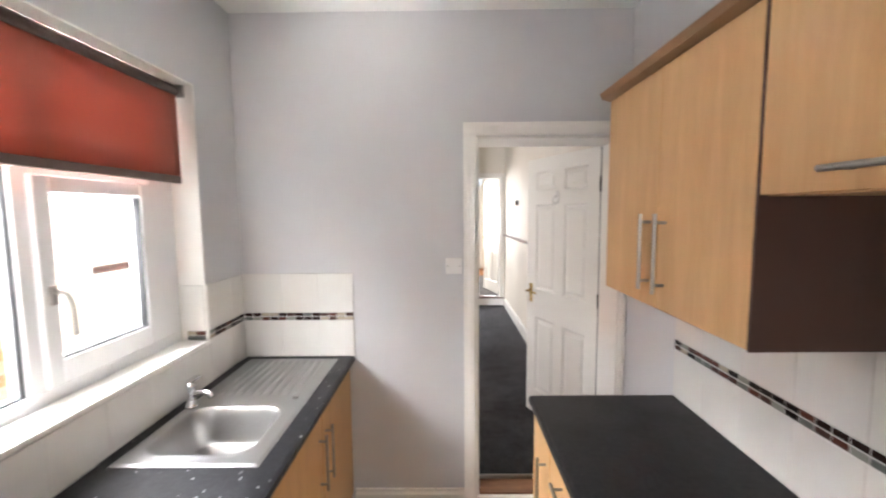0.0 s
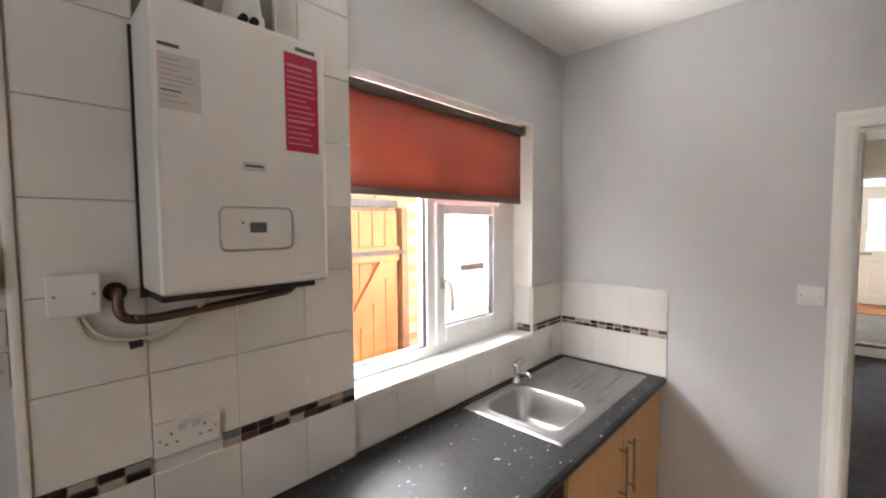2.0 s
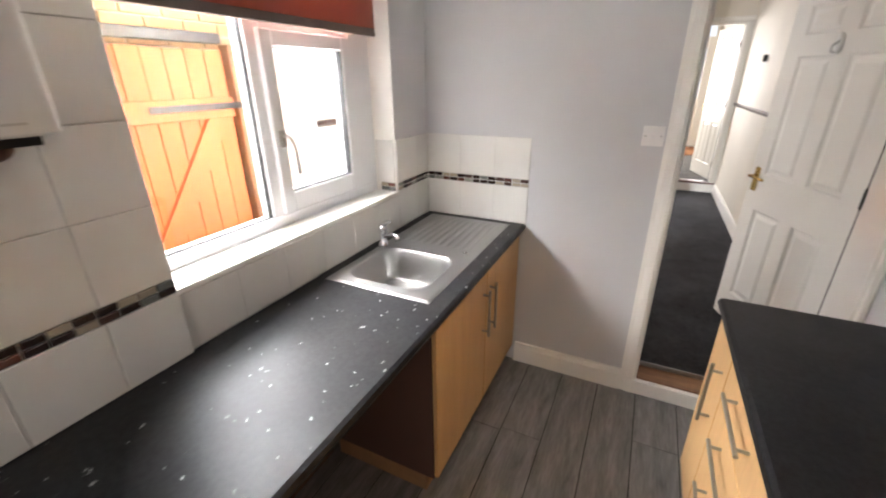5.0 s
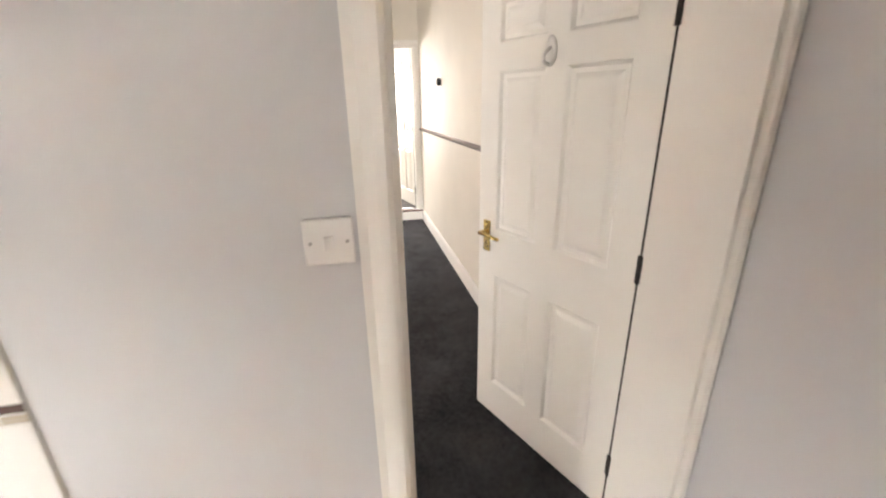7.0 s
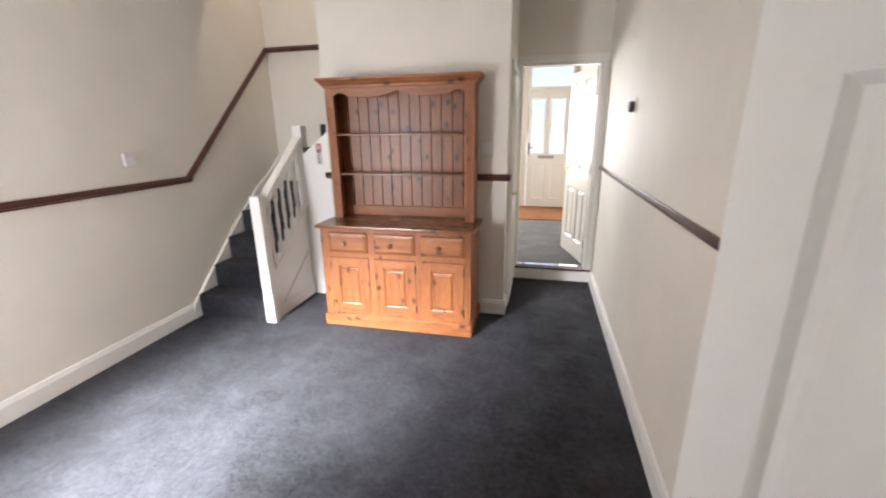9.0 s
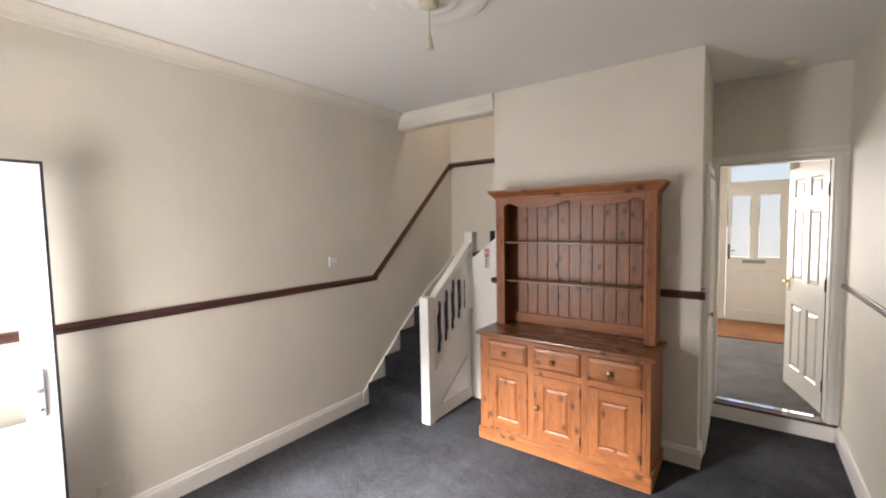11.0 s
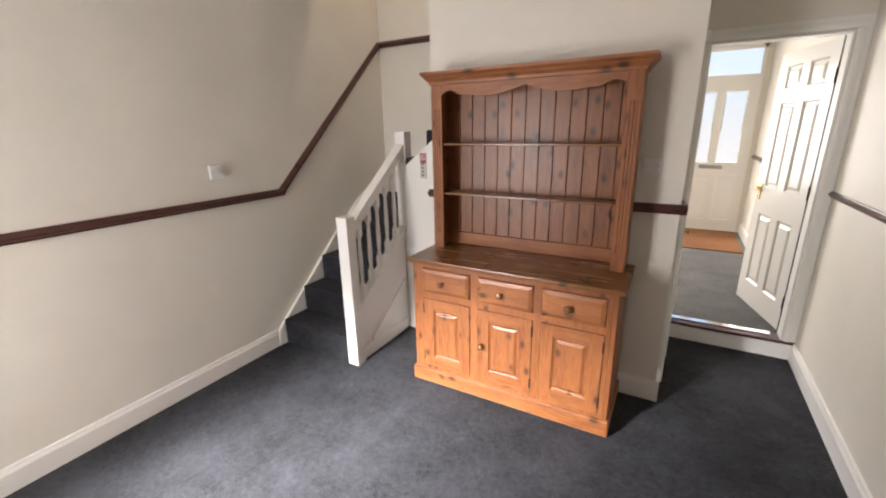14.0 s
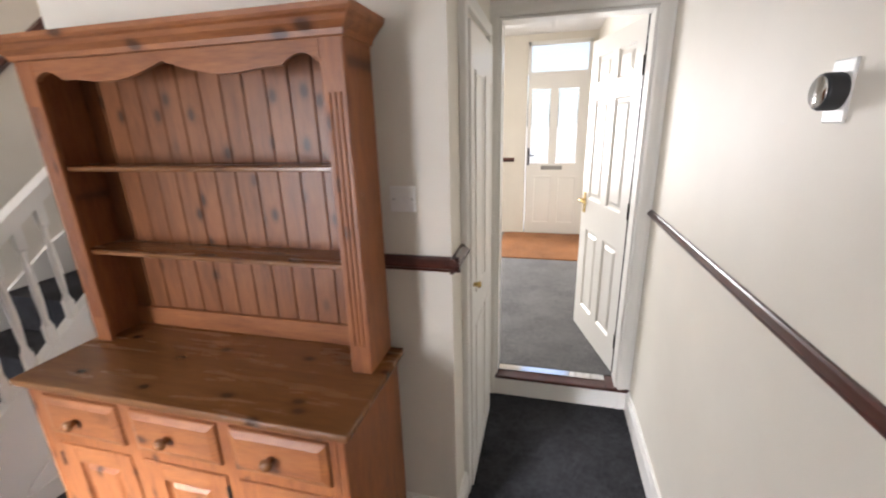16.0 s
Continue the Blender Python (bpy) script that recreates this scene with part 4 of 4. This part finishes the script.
tagged(part("cornice", b, BEECHDARK), "brown wooden cornice along the wall cupboards", "cornice")

# ---- dresser ----
dr = thing("dresser", pose(-0.1185, 5.604, ZD), "waxed pine Welsh dresser with open shelves, drawers and cupboards", "dresser")


def D(name, mat, x0, x1, y0, y1, z0, z1, bev=0.003, parent=None, label=""):
    return part(name, boxed(x0, x1, y0, y1, z0, z1, bev), mat, parent or dr, label)


D("plinth", PINEX, -0.6125, 0.6125, 0.0, 0.455, 0, 0.095, 0.006)
D("side_panel", PINE, -0.6, -0.575, 0.02, 0.45, 0.095, 0.82)
D("side_panel", PINE, 0.575, 0.6, 0.02, 0.45, 0.095, 0.82)
D("back_panel", PINEBACK, -0.575, 0.575, 0.44, 0.45, 0.095, 0.82, 0)
XS = [(-0.53, -0.204), (-0.157, 0.177), (0.22, 0.552)]
fr = bmesh.new()
edges = [-0.574] + [v for p in XS for v in p] + [0.574]
for a, c in zip(edges[::2], edges[1::2]):
    box(fr, a, c, 0.021, 0.045, 0.095, 0.82)
for a, c in XS:
    for z0, z1 in ((0.095, 0.115), (0.59, 0.63), (0.79, 0.82)):
        box(fr, a, c, 0.022, 0.045, z0, z1)
part("face_frame", fr, PINE, dr)
# Dark sheet behind the front paints the shade seen through door and drawer gaps.
part("carcass_inside", boxed(-0.57, 0.57, 0.047, 0.05, 0.1, 0.815), DARK_AND_SHADE, dr)
top = bmesh.new()
box(top, -0.627, 0.627, -0.005, 0.455, 0.82, 0.846, 0.007, 2)
part("tabletop", top, PINETOP, dr)
KNOB = [(0, 0), (0.011, 0), (0.009, 0.008), (0.011, 0.014), (0.018, 0.019), (0.0195, 0.026), (0.016, 0.033), (0.008, 0.037), (0, 0.038)]
for i, (a, c) in enumerate(XS):
    d = part("drawer", rings(bmesh.new(), a + 0.003, c - 0.003, 0.633, 0.787, [(0, 0.04), (0.0, 0.017), (0.004, 0.012), (0.02, 0.006), (0.024, 0.004)]), PINEX, dr)
    part("knob", lathe(bmesh.new(), KNOB, 18, pose((a + c) / 2 - 0.02, 0.004, 0.71, 90, 0, 0)), PINETOP, d, "turned wooden knob")
    x0, x1, z0, z1, s = a + 0.003, c - 0.003, 0.118, 0.587, 0.07
    d = part("door", rings(bmesh.new(), x0 + s, x1 - s, z0 + s, z1 - s, [(0, 0.0165), (0.003, 0.024), (0.012, 0.028), (0.016, 0.028), (0.03, 0.02), (0.034, 0.019)]), PINE, dr)
    for xa, xb in ((x0, x0 + s), (x1 - s, x1)):
        part("stile", boxed(xa, xb, 0.016, 0.04, z0, z1, 0.0015), PINE, d)
    for za, zb in ((z0, z0 + s), (z1 - s, z1)):
        part("rail", boxed(x0 + s, x1 - s, 0.0165, 0.04, za, zb, 0.001), PINEX, d)
    hx = a + 0.002 if i == 0 else c - 0.004
    for z in (0.19, 0.52):
        part("hinge", boxed(hx - 0.003, hx + 0.003, 0.012, 0.024, z - 0.03, z + 0.03), DARK_AND_SHADE, d, "dark hinge")
    if i == 1:
        part("knob", lathe(bmesh.new(), KNOB, 18, pose(a + 0.03, 0.016, 0.36, 90, 0, 0)), PINETOP, d, "turned wooden knob")
# upper part
U0, U1 = -0.585, 0.58
for s in (-1, 1):
    xo, xi = (U0, U0 + 0.022) if s < 0 else (U1 - 0.022, U1)
    D("side_panel", PINE, xo, xi, 0.29, 0.45, 0.846, 1.86, 0.002)
    po = bmesh.new()
    xa, xb = (U0 - 0.002, U0 + 0.07) if s < 0 else (U1 - 0.07, U1 + 0.002)
    box(po, xa, xb, 0.268, 0.289, 0.848, 1.86, 0.003)
    post = part("post", po, PINE, dr)
    for k in range(3):
        xx = xa + 0.02 + k * 0.016
        part("reed", rod(bmesh.new(), (xx, 0.268, 0.95), (xx, 0.268, 1.72), 0.004, 8), PINE, post)
z_shelf = (1.20, 1.505)
for z in z_shelf:
    sh = boxed(U0 + 0.023, U1 - 0.023, 0.292, 0.437, z, z + 0.016, 0.003)
    shelf = part("shelf", sh, PINETOP, dr)
D("back_rail", PINEX, U0 + 0.023, U1 - 0.023, 0.425, 0.437, 0.847, 0.93, 0.003)
NB = 13
bw = (U1 - U0 - 0.046) / NB
for i in range(NB):
    xa = U0 + 0.023 + i * bw
    part("back_board", prism(bmesh.new(), [(xa + 0.0012, 0.445), (xa + 0.0012, 0.441), (xa + 0.004, 0.438), (xa + bw - 0.004, 0.438), (xa + bw - 0.0012, 0.441), (xa + bw - 0.0012, 0.445)], "z", 0.847, 1.9), PINEBACK, dr)
D("back_sheet", DARK_AND_SHADE, U0 + 0.02, U1 - 0.02, 0.446, 0.452, 0.847, 1.9, 0)
# shaped frieze
pts = []
n = 72
for i in range(n + 1):
    u = i / n
    x = U0 + 0.07 + (U1 - U0 - 0.14) * u
    v = abs(u - 0.5) * 2
    if v > 0.78:
        q = (v - 0.78) / 0.22
        z = 0.028 * math.sin(q * math.pi) ** 0.8
    else:
        q = v / 0.78
        z = 0.022 * (1 - q) ** 6 - 0.018 * math.sin(q * math.pi) ** 2 + 0.012 * (1 - q)
    pts.append((x, 1.795 + z))
b = bmesh.new()
for (xa, za), (xb, zb) in zip(pts, pts[1:]):
    prism(b, [(xa, za), (xb, zb), (xb, 1.87), (xa, 1.87)], "y", 0.27, 0.287)
bmesh.ops.remove_doubles(b, verts=b.verts[:], dist=0.0002)
part("frieze", b, PINEX, dr, "scalloped pine frieze")
co = bmesh.new()
CO = [(0.0, 1.855), (0.008, 1.858), (0.012, 1.872), (0.028, 1.888), (0.036, 1.90), (0.044, 1.906), (0.05, 1.914), (0.051, 1.927), (0.0, 1.927)]
lo = []
for p, z in CO:
    lo.append([co.verts.new(v) for v in ((U0 - p, 0.45, z), (U0 - p, 0.268 - p * 0.9, z), (U1 + p, 0.268 - p * 0.9, z), (U1 + p, 0.45, z))])
for r0, r1 in zip(lo, lo[1:]):
    for i in range(3):
        co.faces.new((r0[i], r0[i + 1], r1[i + 1], r1[i]))
co.faces.new(lo[-1])
part("cornice", co, PINEX, dr)

# ---- stairs ----
sta = thing("staircase", pose(-1.53, 5.545, ZD), "narrow carpeted winder stairs with white strings", "stairs", kind="structure")
SW0, SW1 = XD + 0.025 + 1.53, -1.19 + 1.53
G, R = 0.225, 0.2
for i in range(3):
    part("step", boxed(SW0, SW1, i * G - 0.012, i * G + G + 0.4, i * R, (i + 1) * R, 0.012, 2), CARPET, sta)
y3 = 3 * G
c = (SW1, y3)
far = 6.978 - 5.545
turn = [[c, (SW0, y3), (SW0, y3 + 0.42)], [c, (SW0, y3 + 0.42), (SW0, far), (SW0 + 0.3, far)], [c, (SW0 + 0.3, far), (SW1, far)]]
for i, o in enumerate(turn):
    part("winder", prism(bmesh.new(), o, "z", 0.02, (4 + i) * R), CARPET, sta)
for i in range(5):
    part("step", boxed(SW1 + i * G, SW1 + i * G + G, y3 - 0.0, far, (5 + i) * R, (7 + i) * R, 0.01), CARPET, sta)
b = bmesh.new()
prism(b, [(-0.08, 0.0), (-0.06, 0.125), (0.6, 0.71), (0.98, 1.0), (1.2, 1.12), (far, 1.3), (far, 0.9), (0.6, 0.25), (0.2, 0.0)], "x", SW0 - 0.024, SW0)
part("wall_string", b, GLOSS, sta, "white painted wall string")

bal = thing("balustrade", pose(-1.195, 5.56, ZD), "white painted stair balustrade with turned spindles and panel", "balustrade")
part("newel", boxed(-0.045, 0.045, -0.035, 0.05, 0, 1.07, 0.004), GLOSS, bal)
part("newel", boxed(-0.045, 0.045, 0.655, 0.745, 0.0, 1.59, 0.004), GLOSS, bal)
part("handrail", prism(bmesh.new(), [(0.05, 1.02), (0.11, 1.08), (0.655, 1.5), (0.655, 1.43), (0.11, 1.0), (0.05, 0.95)], "x", -0.035, 0.035), GLOSS, bal)
part("bottom_rail", prism(bmesh.new(), [(0.05, 0.34), (0.655, 0.80), (0.655, 0.88), (0.05, 0.42)], "x", -0.03, 0.03), GLOSS, bal)
part("panel", prism(bmesh.new(), [(0.05, 0.0), (0.655, 0.0), (0.655, 0.80), (0.05, 0.34)], "x", -0.015, 0.015), GLOSS, bal)
part("panel_mould", prism(bmesh.new(), [(0.17, 0.1), (0.62, 0.42), (0.62, 0.45), (0.17, 0.13)], "x", 0.014, 0.027), GLOSS, bal)
part("panel_foot", boxed(0.014, 0.026, 0.05, 0.655, 0, 0.1, 0.003), GLOSS, bal)
for i in range(5):
    y = 0.125 + i * 0.105
    zb, zt = 0.42 + (y - 0.05) * 0.76 - 0.02, 1.0 + (y - 0.11) * 0.79 + 0.02
    s = bmesh.new()
    box(s, -0.017, 0.017, y - 0.017, y + 0.017, zb, zb + 0.1)
    box(s, -0.017, 0.017, y - 0.017, y + 0.017, zt - 0.12, zt)
    L = zt - zb - 0.22
    lathe(s, [(0.016, 0), (0.017, 0.01), (0.011, 0.03), (0.013, 0.06), (0.0165, L * 0.4), (0.012, L - 0.05), (0.011, L - 0.03), (0.017, L - 0.012), (0.015, L)], 12, Matrix.Translation((0, y, zb + 0.1)))
    part("spindle", s, GLOSS, bal)
b = bmesh.new()
prism(b, [(-1.15, ZD), (-0.83, ZD), (-0.83, 1.70), (-1.15, 1.455)], "y", 6.206, 6.22)
structure("wall_under_stairs", b, GLOSS, "white boarded panel under the upper stairs")
sg = thing("fire_notice", pose(-0.983, 6.205, 1.46), "small red and white fire notice on the panel", "sign")
part("card", boxed(-0.026, 0.026, -0.003, 0, -0.09, 0.092), PALEP, sg)
part("red_block", boxed(-0.025, 0.025, -0.0036, -0.003, 0.03, 0.09), RED, sg)
for a, c2, z0, z1 in ((-0.018, -0.004, 0.04, 0.08), (0.004, 0.018, 0.04, 0.06), (0.004, 0.018, 0.066, 0.08)):
    part("mark", boxed(a, c2, -0.0042, -0.0036, z0, z1), PALEP, sg)
for i in range(4):
    part("mark", boxed(-0.014, 0.006, -0.0036, -0.003, 0.008 - i * 0.027, 0.02 - i * 0.027), INK, sg)
part("strip", boxed(-0.025, 0.025, -0.0036, -0.003, 0.022, 0.029), INK, sg)

# ---- small things on walls and ceilings ----
ro = thing("ceiling_rose", pose(-0.336, 4.563, ZC), "white moulded plaster ceiling rose with a bare pendant", "ceiling rose")
part("medallion", lathe(bmesh.new(), [(0.0, 0.0), (0.29, 0.0), (0.295, -0.008), (0.28, -0.018), (0.265, -0.014), (0.25, -0.02), (0.22, -0.014), (0.17, -0.01), (0.15, -0.016), (0.14, -0.026), (0.12, -0.02), (0.09, -0.02), (0.08, -0.03), (0, -0.03)], 48), CEIL, ro)
part("cup", lathe(bmesh.new(), [(0.05, -0.028), (0.048, -0.045), (0.03, -0.055), (0.0, -0.056)], 24), YELLOWED, ro)
part("cord", rod(bmesh.new(), (0, 0, -0.05), (0, 0, -0.2), 0.003, 8), PALEP, ro)
part("lamp_holder", lathe(bmesh.new(), [(0.0, -0.185), (0.008, -0.188), (0.014, -0.205), (0.0155, -0.235), (0.019, -0.24), (0.019, -0.25), (0.014, -0.252), (0.012, -0.245), (0, -0.243)], 20), YELLOWED, ro, "bare lamp holder with no bulb")
sm = thing("smoke_alarm", pose(1.165, 6.8, ZC), "yellowed round smoke alarm on the ceiling", "smoke alarm")
part("case", lathe(bmesh.new(), [(0, 0), (0.055, 0), (0.06, -0.012), (0.052, -0.03), (0.03, -0.038), (0, -0.038)], 28), YELLOWED, sm)
th = thing("thermostat", pose(XR, 5.76, 1.785), "round black and chrome thermostat on a white plate", "thermostat")
part("plate", boxed(-0.006, 0.0, -0.03, 0.034, -0.056, 0.056, 0.003, 2), WHITEP, th)
part("ring", lathe(bmesh.new(), [(0, 0), (0.032, 0), (0.0335, 0.005), (0.0335, 0.026), (0.0315, 0.03), (0.029, 0.031), (0, 0.031)], 32, pose(-0.006, 0, 0, 0, -90, 0)), BLACKP, th)
part("dial", lathe(bmesh.new(), [(0, 0.031), (0.029, 0.031), (0.027, 0.034), (0, 0.035)], 32, pose(-0.006, 0, 0, 0, -90, 0)), CHROME, th, "mirror-bright dial face")

# ---- yard outside ----
structure("ground", boxed(-120, 120, -120, 120, -0.16, -0.12), CONCRETE, "pale concrete side yard")
bwall = structure("wall_yard", boxed(-2.2, -2.02, -2.0, 2.6, -0.12, 2.5), MORTAR, "mortar bed of a yellow brick boundary wall")
gt = thing("garden_gate", pose(-1.95, 1.30, -0.02), "orange-stained ledged and braced timber gate", "gate")
for i in range(8):
    part("board", boxed(-0.02, 0.0, i * 0.125 + 0.002, i * 0.125 + 0.123, 0.02, 1.83 - 0.003 * (i % 3), 0.003), GATEWOOD, gt)
for z in (0.3, 1.49):
    part("ledge", boxed(0.0, 0.03, 0.0, 1.0, z - 0.06, z + 0.06, 0.004), GATEWOOD, gt)
for z0, z1 in ((0.36, 1.43),):
    part("brace", prism(bmesh.new(), [(0.05, z0), (0.2, z0), (0.95, z1), (0.8, z1)], "x", 0.0, 0.028), GATEWOOD, gt)
for z in (0.32, 1.5):
    part("strap_hinge", boxed(0.03, 0.036, 0.45, 1.06, z - 0.02, z + 0.02, 0.001), BLACKP, gt, "black strap hinge")
part("post", boxed(-0.06, 0.03, 1.03, 1.1, 0.0, 1.86, 0.005), THRESH, gt)
part("top_rail", boxed(-0.03, 0.02, 0.0, 1.0, 1.86, 1.92, 0.004), BLACKP, gt, "dark weathered top rail")

# ---- tiles, mosaic, planks and bricks ----


def tile_mesh(name, w, h, d, mat, ch=0.0018):
    """A chamfered slab in the xz plane, its back at y = 0, facing -y."""
    v = [(-w / 2, 0, -h / 2), (w / 2, 0, -h / 2), (w / 2, 0, h / 2), (-w / 2, 0, h / 2)]
    v += [(x, -d + ch, z) for x, _, z in v]
    v += [(x * (1 - 2 * ch / w), -d, z * (1 - 2 * ch / h)) for x, _, z in v[:4]]
    f = [(0, 1, 5, 4), (1, 2, 6, 5), (2, 3, 7, 6), (3, 0, 4, 7), (4, 5, 9, 8), (5, 6, 10, 9), (6, 7, 11, 10), (7, 4, 8, 11), (8, 9, 10, 11)]
    return finish(name, v, f, mat)


made = {}


def piece(name, w, h, d, mat, parent, m):
    key = (name, round(w, 3), round(h, 3))
    if key not in made:
        made[key] = tile_mesh(name, w, h, d, mat)
    ob = new(name, made[key])
    ob.parent = parent
    ob.matrix_basis = m
    return ob


def tile_run(parent, place, u0, u1, z0, z1, step, skip=()):
    """Tiles from u0 to u1 along a wall; place(u, z) gives the pose."""
    g = 0.0018
    u = u0
    while u < u1 - 0.01:
        v = min(u + step, u1)
        if not any(a < (u + v) / 2 < c2 and zz0 < (z0 + z1) / 2 < zz1 for a, c2, zz0, zz1 in skip):
            piece("tile", v - u - g, z1 - z0 - g, 0.007, TILE, parent, place((u + v) / 2, (z0 + z1) / 2))
        u = v


def mosaic_run(parent, place, u0, u1, z0=1.096, z1=1.139):
    n = max(1, round((u1 - u0) / 0.047))
    s, hh = (u1 - u0) / n, (z1 - z0) / 2
    for i in range(n):
        for k in range(2):
            piece("mosaic_tile", s - 0.003, hh - 0.003, 0.0075, MOSAIC, parent, place(u0 + (i + 0.5) * s, z0 + (k + 0.5) * hh))


for nm, args in (("grout_end", (-0.549, 0.049, YE - 0.0055, YE, 0.8955, 1.351)), ("grout_window", (XL, XL + 0.0055, 2.0905, 2.4195, 0.8955, 1.351)),
                 ("grout_sill", (XL, XL + 0.0055, 0.904, 2.0905, 0.8955, 1.0748)), ("grout_party", (XR - 0.0055, XR, -0.66, 1.927, 0.8955, 1.366))):
    structure(nm, boxed(*args), GROUT, "pale grout bed behind glazed tiles")


def end_at(u, z):
    return pose(u, YE, z)


def left_at(u, z):
    return pose(XL, u, z, 0, 0, 90)


def chase_at(u, z):
    return pose(-0.532, u, z, 0, 0, 90)


def right_at(u, z):
    return pose(XR, u, z, 0, 0, -90)


for z0, z1 in ((0.896, 1.096), (1.139, 1.352)):
    tile_run(wall_e, end_at, -0.542, 0.05, z0, z1, 0.2)
    tile_run(wall_w, left_at, 2.092, 2.416, z0, z1, 0.2)
tile_run(wall_w, left_at, 0.905, 2.092, 0.896, 1.075, 0.2)
mosaic_run(wall_e, end_at, -0.542, 0.05)
mosaic_run(wall_w, left_at, 2.092, 2.416)
mosaic_run(wall_w, lambda u, z: pose(u, 2.083, z), -0.64, -0.555)
tile_run(wall_w, lambda u, z: pose(u, 2.083, z), -0.66, -0.555, 1.139, 1.352, 0.2)
for z0, z1 in ((0.896, 1.096), (1.139, 1.345), (1.345, 1.55), (1.55, 1.755), (1.755, 1.96), (1.96, 2.165), (2.165, 2.37), (2.37, 2.575), (2.575, 2.688)):
    tile_run(chase, chase_at, 0.12, 0.325, z0, z1, 0.205, ((0.3, 0.7, 2.05, 3),))
    tile_run(chase, chase_at, 0.325, 0.903, z0, z1, 0.2, ((0.3, 0.68, 2.05, 3),))
mosaic_run(chase, chase_at, 0.12, 0.32)
mosaic_run(chase, chase_at, 0.48, 0.903)
for z0, z1 in ((0.896, 1.096), (1.139, 1.367)):
    tile_run(wall_r, right_at, -0.66, 1.928, z0, z1, 0.2)
tile_run(wall_r, right_at, 0.515, 1.11, 1.369, 1.698, 0.2)
mosaic_run(wall_r, right_at, 0.2, 1.928)


def plank_at(x, y, w, l):
    key = ("plank", w, l)
    if key not in made:
        me = tile_mesh("plank", w, l, 0.004, PLANK, 0.001)
        made[key] = me
    ob = new("plank", made[key])
    ob.parent = floor_k
    ob.matrix_basis = pose(x, y, -0.004, -90, 0, 0)


rng = random.Random(3)
x = -0.66
while x < XR - 0.02:
    w = min(0.197, XR - x)
    y = -1.4 + rng.uniform(-0.9, 0)
    while y < YE:
        a, c2 = max(y, -1.4), min(y + 1.2, YE)
        if c2 - a > 0.02:
            plank_at(x + w / 2, (a + c2) / 2, round(w - 0.002, 3), round(c2 - a - 0.002, 3))
        y += 1.2
    x += 0.2

for j in range(33):
    z = -0.1 + j * 0.075
    for i in range(9):
        y = 0.55 + i * 0.225 + (0.1125 if j % 2 else 0)
        if (y < 2.25 and z < 1.7) or z < 0.6 or y > 2.58:
            continue
        piece("brick", 0.213, 0.064, 0.012, BRICK, bwall, pose(-2.02, y, z, 0, 0, 90))
